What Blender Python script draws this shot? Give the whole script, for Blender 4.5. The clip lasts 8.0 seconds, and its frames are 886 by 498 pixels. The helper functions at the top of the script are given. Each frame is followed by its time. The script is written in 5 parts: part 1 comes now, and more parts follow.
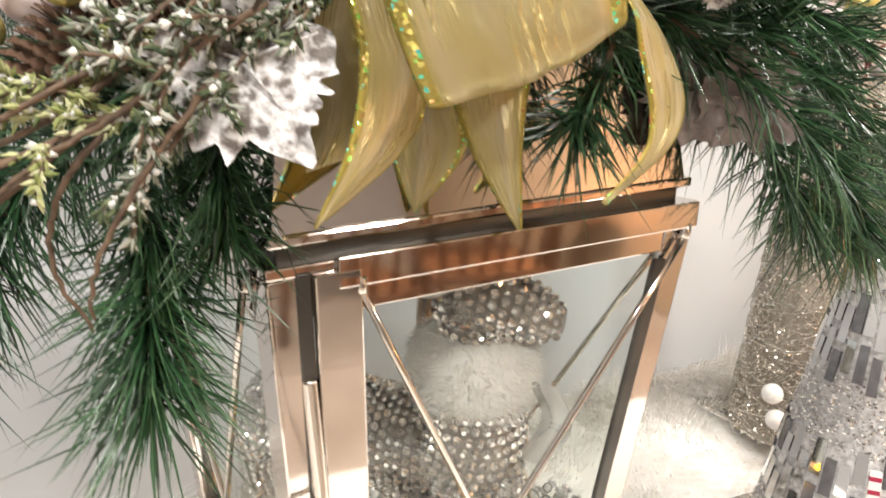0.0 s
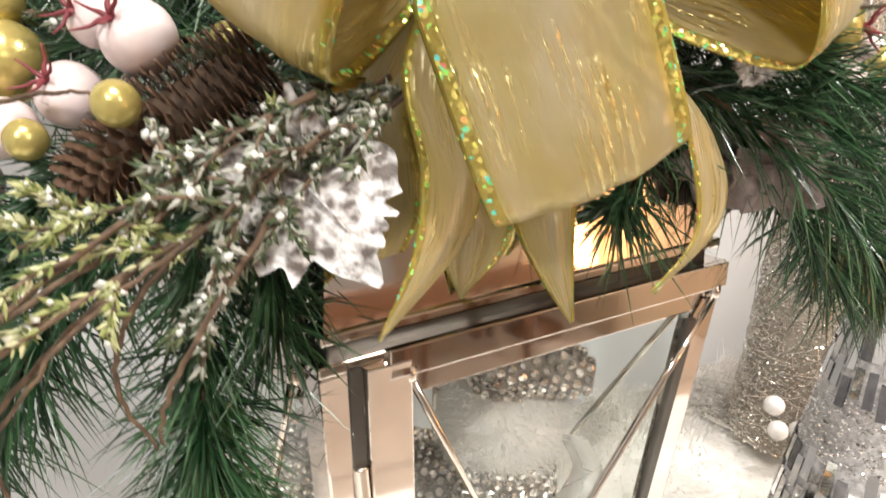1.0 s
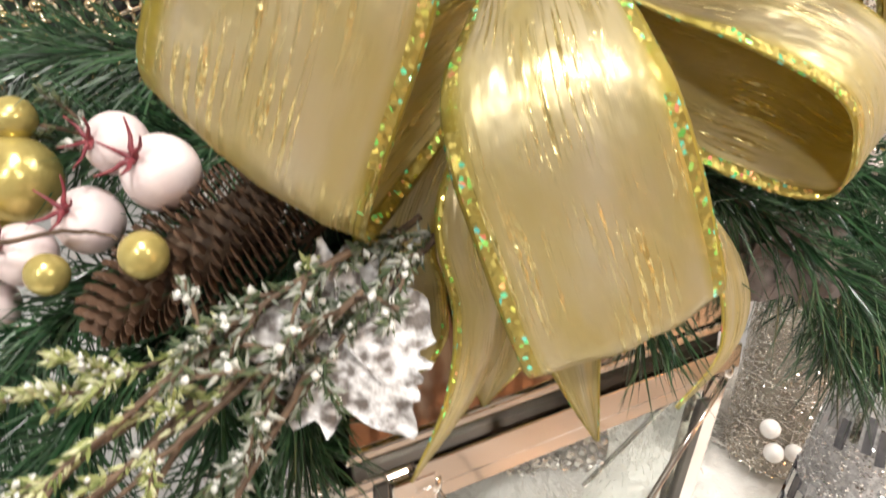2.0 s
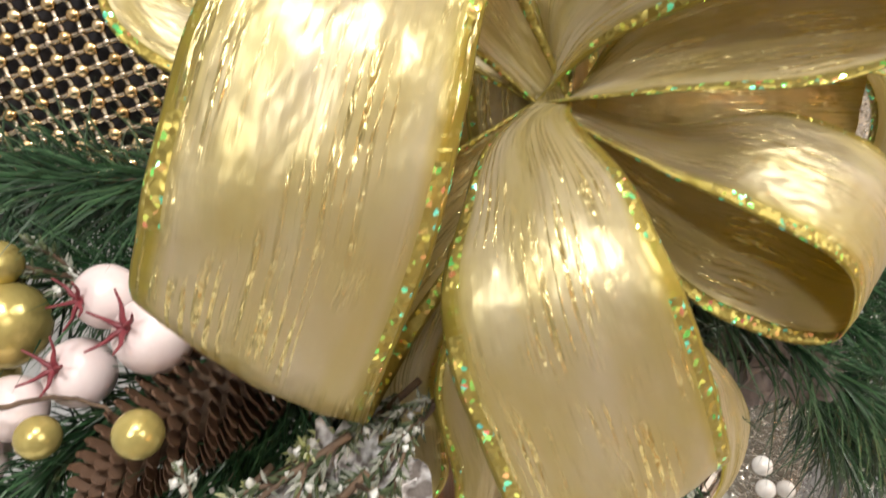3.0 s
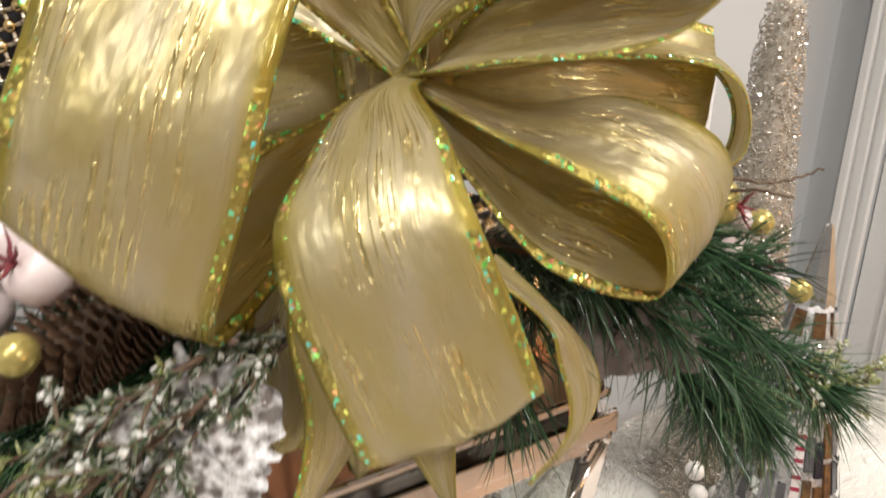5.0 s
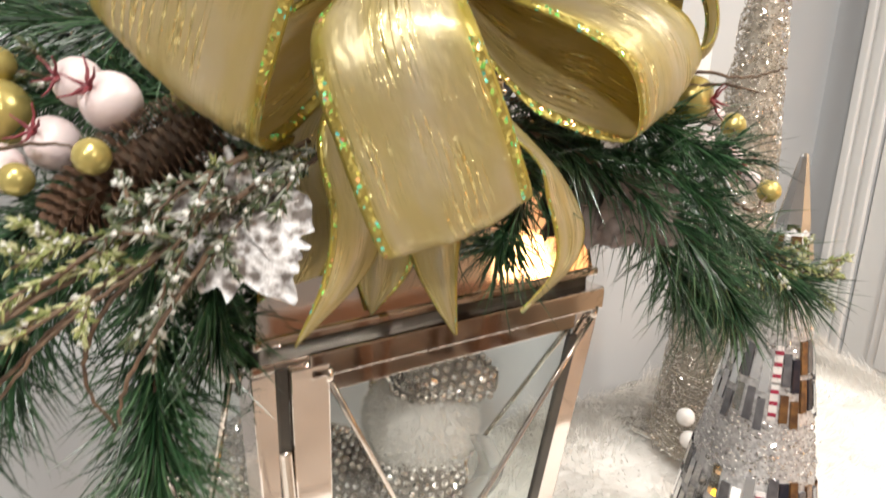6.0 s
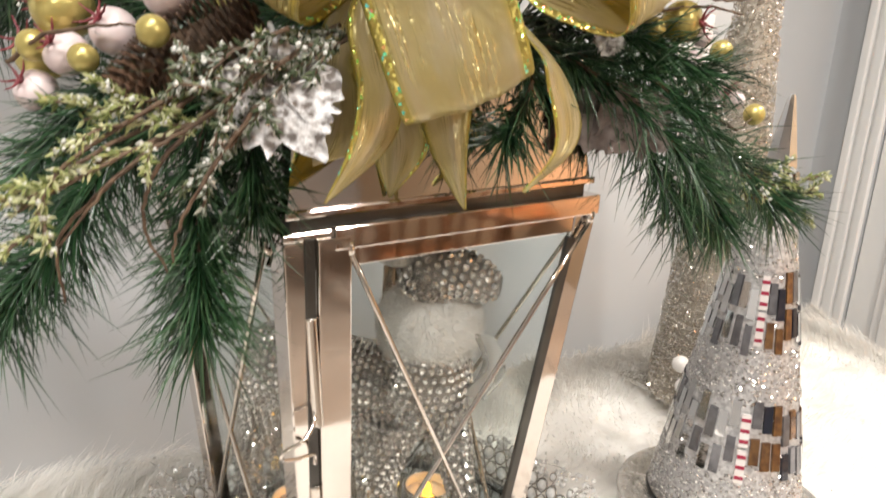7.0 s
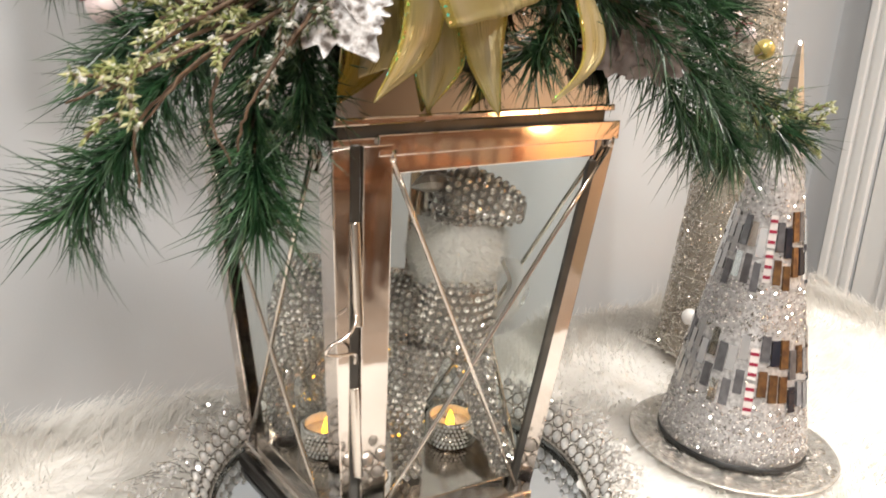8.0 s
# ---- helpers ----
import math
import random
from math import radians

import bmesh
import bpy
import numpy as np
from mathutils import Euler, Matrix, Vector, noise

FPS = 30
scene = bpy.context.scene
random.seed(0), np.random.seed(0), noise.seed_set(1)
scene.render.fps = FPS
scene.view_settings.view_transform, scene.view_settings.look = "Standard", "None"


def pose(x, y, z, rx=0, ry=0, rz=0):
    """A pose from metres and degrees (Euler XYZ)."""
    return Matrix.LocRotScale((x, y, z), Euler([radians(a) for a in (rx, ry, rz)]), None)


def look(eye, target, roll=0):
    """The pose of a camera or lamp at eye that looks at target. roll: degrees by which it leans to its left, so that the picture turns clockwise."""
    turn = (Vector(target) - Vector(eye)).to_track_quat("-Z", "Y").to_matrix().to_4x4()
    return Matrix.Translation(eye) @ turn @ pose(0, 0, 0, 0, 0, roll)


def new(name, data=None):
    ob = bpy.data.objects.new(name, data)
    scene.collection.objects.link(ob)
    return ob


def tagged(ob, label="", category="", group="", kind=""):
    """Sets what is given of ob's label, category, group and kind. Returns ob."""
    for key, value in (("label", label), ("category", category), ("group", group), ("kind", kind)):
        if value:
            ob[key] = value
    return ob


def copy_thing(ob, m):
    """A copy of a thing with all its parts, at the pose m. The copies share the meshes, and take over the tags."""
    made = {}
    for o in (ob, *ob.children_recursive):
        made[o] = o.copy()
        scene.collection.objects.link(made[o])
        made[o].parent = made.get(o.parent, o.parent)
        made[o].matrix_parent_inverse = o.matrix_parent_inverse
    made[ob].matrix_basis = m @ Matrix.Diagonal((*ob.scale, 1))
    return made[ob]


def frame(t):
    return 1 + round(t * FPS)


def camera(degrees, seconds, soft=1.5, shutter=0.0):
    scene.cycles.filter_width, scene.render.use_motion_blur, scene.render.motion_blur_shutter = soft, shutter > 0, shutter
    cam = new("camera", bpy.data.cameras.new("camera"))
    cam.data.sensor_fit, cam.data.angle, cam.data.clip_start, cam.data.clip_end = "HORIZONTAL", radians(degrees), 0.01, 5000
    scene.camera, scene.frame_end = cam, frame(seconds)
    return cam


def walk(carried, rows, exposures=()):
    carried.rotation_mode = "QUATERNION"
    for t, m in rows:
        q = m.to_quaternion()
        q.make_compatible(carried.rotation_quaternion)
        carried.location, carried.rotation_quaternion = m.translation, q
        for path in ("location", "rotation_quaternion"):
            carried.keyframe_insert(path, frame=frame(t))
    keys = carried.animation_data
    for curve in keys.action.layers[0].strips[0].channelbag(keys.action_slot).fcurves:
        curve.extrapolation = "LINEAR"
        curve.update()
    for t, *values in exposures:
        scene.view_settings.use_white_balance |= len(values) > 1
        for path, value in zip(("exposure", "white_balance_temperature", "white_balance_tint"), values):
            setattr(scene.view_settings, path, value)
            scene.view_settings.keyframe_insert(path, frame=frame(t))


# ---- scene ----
cam = camera(66.6, 8.0, soft=1.7, shutter=0.6)
PATH = [
    (0, (0.034, 0.049, 0.409), (-0.058, 1.977, -0.117), 1.2),
    (0.5, (0.016, 0.054, 0.424), (-0.036, 1.983, -0.103), 0.5),
    (1, (0.006, 0.058, 0.449), (-0.023, 1.974, -0.123), 0.2),
    (1.2, (0.001, 0.061, 0.46), (-0.017, 1.969, -0.14), 0.4),
    (2.3, (-0.012, 0.083, 0.516), (0.008, 1.976, -0.13), 0.0),
    (2.5, (-0.014, 0.089, 0.528), (0.012, 1.978, -0.128), -0.1),
    (3, (-0.012, 0.096, 0.55), (0.034, 1.984, -0.109), -0.3),
    (3.5, (-0.003, 0.099, 0.571), (0.054, 1.988, -0.083), 0.2),
    (4, (0.013, 0.099, 0.581), (0.078, 2.001, -0.034), 0.2),
    (4.5, (0.029, 0.09, 0.562), (0.116, 1.996, -0.036), 0.3),
    (4.7, (0.034, 0.08, 0.551), (0.119, 1.988, -0.044), 0.8),
    (5.8, (0.033, 0.009, 0.485), (0.096, 1.937, -0.043), 2.1),
    (6, (0.034, -0.002, 0.472), (0.094, 1.927, -0.051), 2.2),
    (6.5, (0.033, -0.033, 0.45), (0.08, 1.899, -0.066), 2.4),
    (7, (0.033, -0.057, 0.422), (0.073, 1.875, -0.094), 3.0),
    (7.5, (0.03, -0.076, 0.397), (0.062, 1.854, -0.124), 3.2),
    (7.8, (0.022, -0.091, 0.385), (0.056, 1.839, -0.138), 3.4),
    (8, (0.016, -0.1, 0.376), (0.049, 1.832, -0.141), 3.1),
]

walk(cam, [(t, look(eye, target, roll)) for t, eye, target, roll in PATH],
     [(0, 0.17), (1.0, 0.12), (2.3, -0.08), (3.0, -0.32), (3.5, -0.54), (4.0, -0.68), (4.7, -0.62), (5.8, -0.20), (6.5, -0.18), (8.0, -0.20)])

# The lantern, the table and the wall share one direction; HOME is the middle of the lantern's front at table height.
HOME = pose(0.0505, 0.336, 0, 0, 0, 27.64)


def at(u, v, z):
    """A place beside the lantern: along the wall, towards the wall, up."""
    return HOME @ Vector((u, v, z))


# ---- light ----
world = bpy.data.worlds.new("room_dark")
scene.world = world
world.use_nodes = True
world.node_tree.nodes["Background"].inputs[0].default_value = (1.0, 0.93, 0.85, 1)
world.node_tree.nodes["Background"].inputs[1].default_value = 0.02

CEILING, FLOOR, WALL, BACK, WEST, EAST = 1.65, -0.76, 0.44, -4.8, -2.3, 1.70
WALL_END, RECESS = 0.823, 0.89  # where the wall behind the table stops, and how far back the passage beside it goes
LAMPS = ((-0.25, -0.60, 25), (1.10, -0.60, 27), (-1.20, -1.25, 36), (0.60, -2.2, 42))
for u, v, watts in LAMPS:
    data = bpy.data.lights.new("downlight", "AREA")
    data.shape, data.size, data.energy, data.color = "DISK", 0.30, watts, (1.0, 0.968, 0.915)
    ob = new("downlight", data)
    ob.location = at(u, v, CEILING - 0.03)


# ---- materials ----
def material(name, base, rough=0.5, metal=0.0, second=None, scale=20.0, bump=0.0, bump_scale=200.0, coord="Object",
             island=None, stretch=(1, 1, 1), spec=0.5, rand=None):
    """A Principled surface with two colours mixed by noise, a fine relief, and an optional spread of colours per piece."""
    m = bpy.data.materials.new(name)
    m.use_nodes = True
    n, l = m.node_tree.nodes, m.node_tree.links
    b = n["Principled BSDF"]
    b.inputs["Base Color"].default_value = (*base, 1)
    b.inputs["Roughness"].default_value, b.inputs["Metallic"].default_value = rough, metal
    b.inputs["Specular IOR Level"].default_value = spec
    tc, mp = n.new("ShaderNodeTexCoord"), n.new("ShaderNodeMapping")
    mp.inputs["Scale"].default_value = stretch
    l.new(tc.outputs[coord], mp.inputs[0])
    out = None
    if second:
        no, mix = n.new("ShaderNodeTexNoise"), n.new("ShaderNodeMix")
        no.inputs["Scale"].default_value, no.inputs["Detail"].default_value = scale, 6
        ramp = n.new("ShaderNodeValToRGB")
        ramp.color_ramp.elements[0].position, ramp.color_ramp.elements[1].position = 0.38, 0.64
        mix.data_type = "RGBA"
        mix.inputs[6].default_value, mix.inputs[7].default_value = (*base, 1), (*second, 1)
        l.new(mp.outputs[0], no.inputs[0])
        l.new(no.outputs[0], ramp.inputs[0])
        l.new(ramp.outputs[0], mix.inputs[0])
        out = mix.outputs[2]
    if island or rand:
        ramp = n.new("ShaderNodeValToRGB")
        stops = island or rand
        ramp.color_ramp.elements[0].color = (*stops[0], 1)
        ramp.color_ramp.elements[1].color = (*stops[-1], 1)
        for k, c in enumerate(stops[1:-1]):
            ramp.color_ramp.elements.new((k + 1) / (len(stops) - 1)).color = (*c, 1)
        if island:
            l.new(n.new("ShaderNodeNewGeometry").outputs["Random Per Island"], ramp.inputs[0])
        else:
            l.new(n.new("ShaderNodeObjectInfo").outputs["Random"], ramp.inputs[0])
        if out:
            mul = n.new("ShaderNodeMix")
            mul.data_type, mul.blend_type = "RGBA", "MULTIPLY"
            mul.inputs[0].default_value = 1
            l.new(ramp.outputs[0], mul.inputs[6])
            l.new(out, mul.inputs[7])
            out = mul.outputs[2]
        else:
            out = ramp.outputs[0]
    if out:
        l.new(out, b.inputs["Base Color"])
    if bump:
        no, bp = n.new("ShaderNodeTexNoise"), n.new("ShaderNodeBump")
        no.inputs["Scale"].default_value, no.inputs["Detail"].default_value = bump_scale, 4
        bp.inputs["Strength"].default_value, bp.inputs["Distance"].default_value = bump, 0.001
        l.new(mp.outputs[0], no.inputs[0])
        l.new(no.outputs[0], bp.inputs["Height"])
        l.new(bp.outputs[0], b.inputs["Normal"])
    return m


def glass_material(name, tint=(1, 1, 1), rough=0.0, see=0.0):
    m = material(name, tint, rough)
    b = m.node_tree.nodes["Principled BSDF"]
    b.inputs["Transmission Weight"].default_value, b.inputs["IOR"].default_value = 1.0, 1.45
    if see:
        n, l = m.node_tree.nodes, m.node_tree.links
        mix, tr = n.new("ShaderNodeMixShader"), n.new("ShaderNodeBsdfTransparent")
        mix.inputs[0].default_value = see
        l.new(b.outputs[0], mix.inputs[1])
        l.new(tr.outputs[0], mix.inputs[2])
        l.new(mix.outputs[0], n["Material Output"].inputs[0])
    return m


def pane_material():
    """Thin window glass: clear, with a mirror-like gloss that rises towards grazing angles."""
    m = bpy.data.materials.new("pane_glass")
    m.use_nodes = True
    n, l = m.node_tree.nodes, m.node_tree.links
    n.remove(n["Principled BSDF"])
    tr, gl, mix, lw, up, add = (n.new(k) for k in ("ShaderNodeBsdfTransparent", "ShaderNodeBsdfGlossy", "ShaderNodeMixShader", "ShaderNodeLayerWeight", "ShaderNodeMath", "ShaderNodeMath"))
    tr.inputs[0].default_value, gl.inputs["Roughness"].default_value = (0.97, 0.985, 0.98, 1), 0.02
    lw.inputs[0].default_value = 0.5
    up.operation, add.operation = "POWER", "MULTIPLY_ADD"
    up.inputs[1].default_value = 5.0
    add.inputs[1].default_value, add.inputs[2].default_value = 0.7, 0.012
    l.new(lw.outputs["Facing"], up.inputs[0])
    l.new(up.outputs[0], add.inputs[0])
    l.new(add.outputs[0], mix.inputs[0])
    l.new(tr.outputs[0], mix.inputs[1])
    l.new(gl.outputs[0], mix.inputs[2])
    l.new(mix.outputs[0], n["Material Output"].inputs[0])
    return m


def ribbon_material():
    """Sheer champagne film with sparse shiny gold threads along its length and more golden selvedges."""
    m = bpy.data.materials.new("gold_ribbon")
    m.use_nodes = True
    n, l = m.node_tree.nodes, m.node_tree.links
    b = n["Principled BSDF"]
    uv = n.new("ShaderNodeUVMap")

    def streaks(scale, detail):
        mp, no = n.new("ShaderNodeMapping"), n.new("ShaderNodeTexNoise")
        mp.inputs["Scale"].default_value = scale
        no.inputs["Scale"].default_value, no.inputs["Detail"].default_value = 1.0, detail
        l.new(uv.outputs[0], mp.inputs[0])
        l.new(mp.outputs[0], no.inputs[0])
        return no.outputs[0]

    def span(source, a, b, c=0.0, d=1.0):
        node = n.new("ShaderNodeMapRange")
        for k, value in enumerate((a, b, c, d)):
            node.inputs[k + 1].default_value = value
        l.new(source, node.inputs[0])
        return node.outputs[0]

    def blend(fac, x, y):
        node = n.new("ShaderNodeMix")
        node.data_type = "RGBA"
        for k, c in ((6, x), (7, y)):
            if isinstance(c, tuple):
                node.inputs[k].default_value = (*c, 1)
            else:
                l.new(c, node.inputs[k])
        l.new(fac, node.inputs[0])
        return node.outputs[2]

    cluster = span(streaks((34, 20, 1), 2), 0.44, 0.56)
    thread = span(streaks((640, 20, 1), 2), 0.49, 0.57)
    gate = n.new("ShaderNodeMath")
    gate.operation = "MULTIPLY"
    l.new(thread, gate.inputs[0])
    l.new(cluster, gate.inputs[1])
    cloud = span(streaks((38, 14, 1), 3), 0.40, 0.62)
    sep, away = n.new("ShaderNodeSeparateXYZ"), n.new("ShaderNodeMath")
    away.operation = "ABSOLUTE"
    l.new(uv.outputs[0], sep.inputs[0])
    l.new(sep.outputs[0], away.inputs[0])
    selvedge = span(away.outputs[0], 0.0240, 0.0285)

    def relief(height, distance, strength=1.0, below=None):
        node = n.new("ShaderNodeBump")
        node.inputs["Strength"].default_value, node.inputs["Distance"].default_value = strength, distance
        l.new(height, node.inputs["Height"])
        if below:
            l.new(below, node.inputs["Normal"])
        return node.outputs[0]

    # the sheer film: champagne, satin, softly rumpled
    film = blend(cloud, (0.475, 0.405, 0.190), (0.540, 0.482, 0.345))
    l.new(blend(selvedge, film, (0.40, 0.32, 0.055)), b.inputs["Base Color"])
    b.inputs["Metallic"].default_value, b.inputs["Roughness"].default_value = 0.38, 0.36
    b.inputs["Specular IOR Level"].default_value = 0.4
    rumple = relief(streaks((46, 26, 1), 3), 0.0060, 0.7)
    l.new(relief(streaks((900, 60, 1), 2), 0.0003, 0.2, rumple), b.inputs["Normal"])
    # the foil threads woven in: narrow mirror-like strips, each folded its own way
    foil = n.new("ShaderNodeBsdfAnisotropic")
    foil.inputs["Color"].default_value, foil.inputs["Roughness"].default_value = (0.98, 0.86, 0.42, 1), 0.26
    fold = relief(streaks((520, 110, 1), 2), 0.0036, 1.0, relief(streaks((70, 60, 1), 3), 0.007, 1.0))
    l.new(relief(streaks((420, 330, 1), 1), 0.0008, 0.8, fold), foil.inputs["Normal"])
    woven = n.new("ShaderNodeMixShader")
    l.new(span(gate.outputs[0], 0, 1, 0.03, 0.85), woven.inputs[0])
    l.new(b.outputs[0], woven.inputs[1])
    l.new(foil.outputs[0], woven.inputs[2])
    tl, mix = n.new("ShaderNodeBsdfTranslucent"), n.new("ShaderNodeMixShader")
    tl.inputs[0].default_value = (0.74, 0.61, 0.17, 1)
    mix.inputs[0].default_value = 0.34
    l.new(woven.outputs[0], mix.inputs[1])
    l.new(tl.outputs[0], mix.inputs[2])
    l.new(mix.outputs[0], n["Material Output"].inputs[0])
    return m


def glitter_material(name, base, scale, share=0.25, rough=0.22):
    """Metallic film with tiny flakes; a share of them shines in rainbow colours."""
    m = bpy.data.materials.new(name)
    m.use_nodes = True
    n, l = m.node_tree.nodes, m.node_tree.links
    b = n["Principled BSDF"]
    b.inputs["Metallic"].default_value = 0.75
    tc, vo, sep, hue, th, mix = (n.new(k) for k in ("ShaderNodeTexCoord", "ShaderNodeTexVoronoi", "ShaderNodeSeparateColor", "ShaderNodeCombineColor", "ShaderNodeMath", "ShaderNodeMix"))
    vo.inputs["Scale"].default_value = scale
    l.new(tc.outputs["Object"], vo.inputs[0])
    l.new(vo.outputs["Color"], sep.inputs[0])
    hue.mode = "HSV"
    hue.inputs[1].default_value, hue.inputs[2].default_value = 0.78, 1.0
    span = n.new("ShaderNodeMapRange")
    span.inputs[3].default_value, span.inputs[4].default_value = 0.01, 0.50
    l.new(sep.outputs[0], span.inputs[0])
    l.new(span.outputs[0], hue.inputs[0])
    th.operation = "LESS_THAN"
    th.inputs[1].default_value = share
    l.new(sep.outputs[1], th.inputs[0])
    mix.data_type = "RGBA"
    mix.inputs[6].default_value = (*base, 1)
    l.new(th.outputs[0], mix.inputs[0])
    l.new(hue.outputs[0], mix.inputs[7])
    l.new(mix.outputs[2], b.inputs["Base Color"])
    sheen = n.new("ShaderNodeMapRange")
    sheen.inputs[3].default_value, sheen.inputs[4].default_value = 0.50, rough
    l.new(th.outputs[0], sheen.inputs[0])
    l.new(sheen.outputs[0], b.inputs["Roughness"])
    mid, grow, add, unit = (n.new("ShaderNodeVectorMath") for _ in range(4))
    mid.operation, grow.operation, add.operation, unit.operation = "SUBTRACT", "SCALE", "ADD", "NORMALIZE"
    mid.inputs[1].default_value = (0.5, 0.5, 0.5)
    grow.inputs["Scale"].default_value = 0.8
    l.new(vo.outputs["Color"], mid.inputs[0])
    l.new(mid.outputs[0], grow.inputs[0])
    l.new(grow.outputs[0], add.inputs[0])
    l.new(n.new("ShaderNodeNewGeometry").outputs["Normal"], add.inputs[1])
    l.new(add.outputs[0], unit.inputs[0])
    l.new(unit.outputs[0], b.inputs["Normal"])
    return m


def let_through(m, tint, share):
    """Thin fibres: part of the light passes through them."""
    n, l = m.node_tree.nodes, m.node_tree.links
    tl, mix = n.new("ShaderNodeBsdfTranslucent"), n.new("ShaderNodeMixShader")
    tl.inputs[0].default_value, mix.inputs[0].default_value = (*tint, 1), share
    l.new(n["Principled BSDF"].outputs[0], mix.inputs[1])
    l.new(tl.outputs[0], mix.inputs[2])
    l.new(mix.outputs[0], n["Material Output"].inputs[0])


WALL_PAINT = material("grey_wall_paint", (0.500, 0.515, 0.530), 0.55, second=(0.475, 0.490, 0.507), scale=3, bump=0.15, bump_scale=350)
WHITE_PAINT = material("white_trim_paint", (0.80, 0.80, 0.79), 0.35, second=(0.77, 0.77, 0.76), scale=6, bump=0.05)
CEILING_PAINT = material("ceiling_paint", (0.78, 0.77, 0.74), 0.8, second=(0.74, 0.73, 0.7), scale=3, bump=0.1)
FLOOR_TILE = material("beige_floor_tile", (0.52, 0.45, 0.385), 0.3, second=(0.45, 0.385, 0.325), scale=5, bump=0.05)
GROUT_LINE = material("floor_grout", (0.17, 0.14, 0.12), 0.8, second=(0.12, 0.10, 0.085), scale=40)
# Wall colour with the table lamp's orange glow painted in.
GLOW_WALL = material("lamp_glow_wall_paint", (0.58, 0.44, 0.30), 0.6, second=(0.53, 0.40, 0.27), scale=3, bump=0.1)
TABLE_WOOD = material("table_wood", (0.30, 0.17, 0.09), 0.4, second=(0.2, 0.11, 0.06), scale=8, stretch=(1, 8, 1))
CHAIR_WOOD = material("chair_wood", (0.22, 0.10, 0.05), 0.35, second=(0.15, 0.07, 0.03), scale=14, stretch=(1, 1, 6))
FUR_BASE = material("fur_backing", (0.88, 0.86, 0.83), 0.9, second=(0.84, 0.81, 0.77), scale=14, bump=0.6, bump_scale=90)
FUR = material("white_fur", (0.90, 0.88, 0.85), 0.6, island=((0.93, 0.92, 0.90), (0.90, 0.885, 0.86), (0.86, 0.84, 0.80)))
let_through(FUR, (0.92, 0.90, 0.87), 0.45)
COPPER = material("polished_copper_steel", (0.67, 0.61, 0.565), 0.06, 1.0, second=(0.59, 0.53, 0.485), scale=12, bump=0.14, bump_scale=14)
STEEL = material("polished_steel", (0.66, 0.60, 0.54), 0.14, 1.0, second=(0.58, 0.53, 0.48), scale=30, bump=0.04)
# Steel tone with shade painted in, for the lantern's gaps, neck and foot.
SHADOW_GAP = material("shaded_steel", (0.10, 0.095, 0.085), 0.35, 0.8, second=(0.07, 0.065, 0.06), scale=30)
PANE = pane_material()
MIRROR = material("tray_mirror", (0.72, 0.76, 0.78), 0.03, 1.0, second=(0.68, 0.72, 0.75), scale=10)
CRYSTAL = material("cut_crystal", (0.86, 0.85, 0.84), 0.08, 0.25, second=(0.60, 0.58, 0.55), scale=300, spec=1.0)
CRYSTAL_WIRE = material("silver_wire", (0.64, 0.61, 0.57), 0.22, 1.0, second=(0.50, 0.47, 0.43), scale=200)
RHINESTONE = material("rhinestones", (0.5, 0.47, 0.44), 0.10, 0.75, island=((0.42, 0.39, 0.37), (0.78, 0.74, 0.70), (0.60, 0.56, 0.52), (0.92, 0.89, 0.86)))
DEER_SKIN = material("rhinestone_setting", (0.36, 0.33, 0.30), 0.35, 0.6, second=(0.25, 0.23, 0.21), scale=200)
PLUSH = material("white_plush", (0.72, 0.70, 0.67), 0.85, island=((0.74, 0.72, 0.69), (0.66, 0.64, 0.61)))
SHEER = glass_material("sheer_white_ribbon", (0.9, 0.9, 0.88), 0.5, 0.45)
RIBBON = ribbon_material()
RIBBON_EDGE = glitter_material("gold_glitter_edge", (0.34, 0.275, 0.07), 700, 0.15, 0.20)
GOLD_PEARL = material("gold_pearl_paint", (0.58, 0.47, 0.16), 0.24, 0.55, second=(0.48, 0.40, 0.14), scale=60, bump=0.25, bump_scale=500)
WHITE_PEARL = material("white_pearl", (0.86, 0.83, 0.80), 0.16, 0.0, second=(0.82, 0.78, 0.75), scale=40, spec=0.8)
PALE_BERRY = material("pale_pink_berry", (0.70, 0.565, 0.565), 0.28, second=(0.76, 0.65, 0.645), scale=70, bump=0.2, bump_scale=600)
CROWN_RED = material("dark_red_crown", (0.22, 0.035, 0.045), 0.5, second=(0.15, 0.02, 0.03), scale=200)
NEEDLE = material("pine_needles", (0.03, 0.1, 0.04), 0.28, island=((0.006, 0.021, 0.009), (0.014, 0.044, 0.017), (0.028, 0.076, 0.030), (0.070, 0.140, 0.066)))
BARK = material("brown_twig", (0.07, 0.042, 0.026), 0.75, second=(0.14, 0.09, 0.055), scale=180, bump=0.5, bump_scale=400)
FLOCK = material("flocked_sprig", (0.5, 0.5, 0.3), 0.8, island=((0.07, 0.095, 0.025), (0.18, 0.21, 0.06), (0.34, 0.36, 0.15), (0.52, 0.52, 0.34), (0.24, 0.26, 0.085)))
FLOCK_DARK = material("frosted_green_sprig", (0.2, 0.3, 0.2), 0.8, island=((0.016, 0.034, 0.013), (0.05, 0.07, 0.026), (0.36, 0.36, 0.32), (0.028, 0.050, 0.018), (0.14, 0.16, 0.08)))
FROST = material("white_flock", (0.70, 0.69, 0.67), 0.9, second=(0.42, 0.42, 0.37), scale=300, bump=0.6, bump_scale=700)
LEAF_WHITE = material("flocked_leaf", (0.13, 0.11, 0.10), 0.85, second=(0.80, 0.79, 0.80), scale=190, bump=0.9, bump_scale=350)
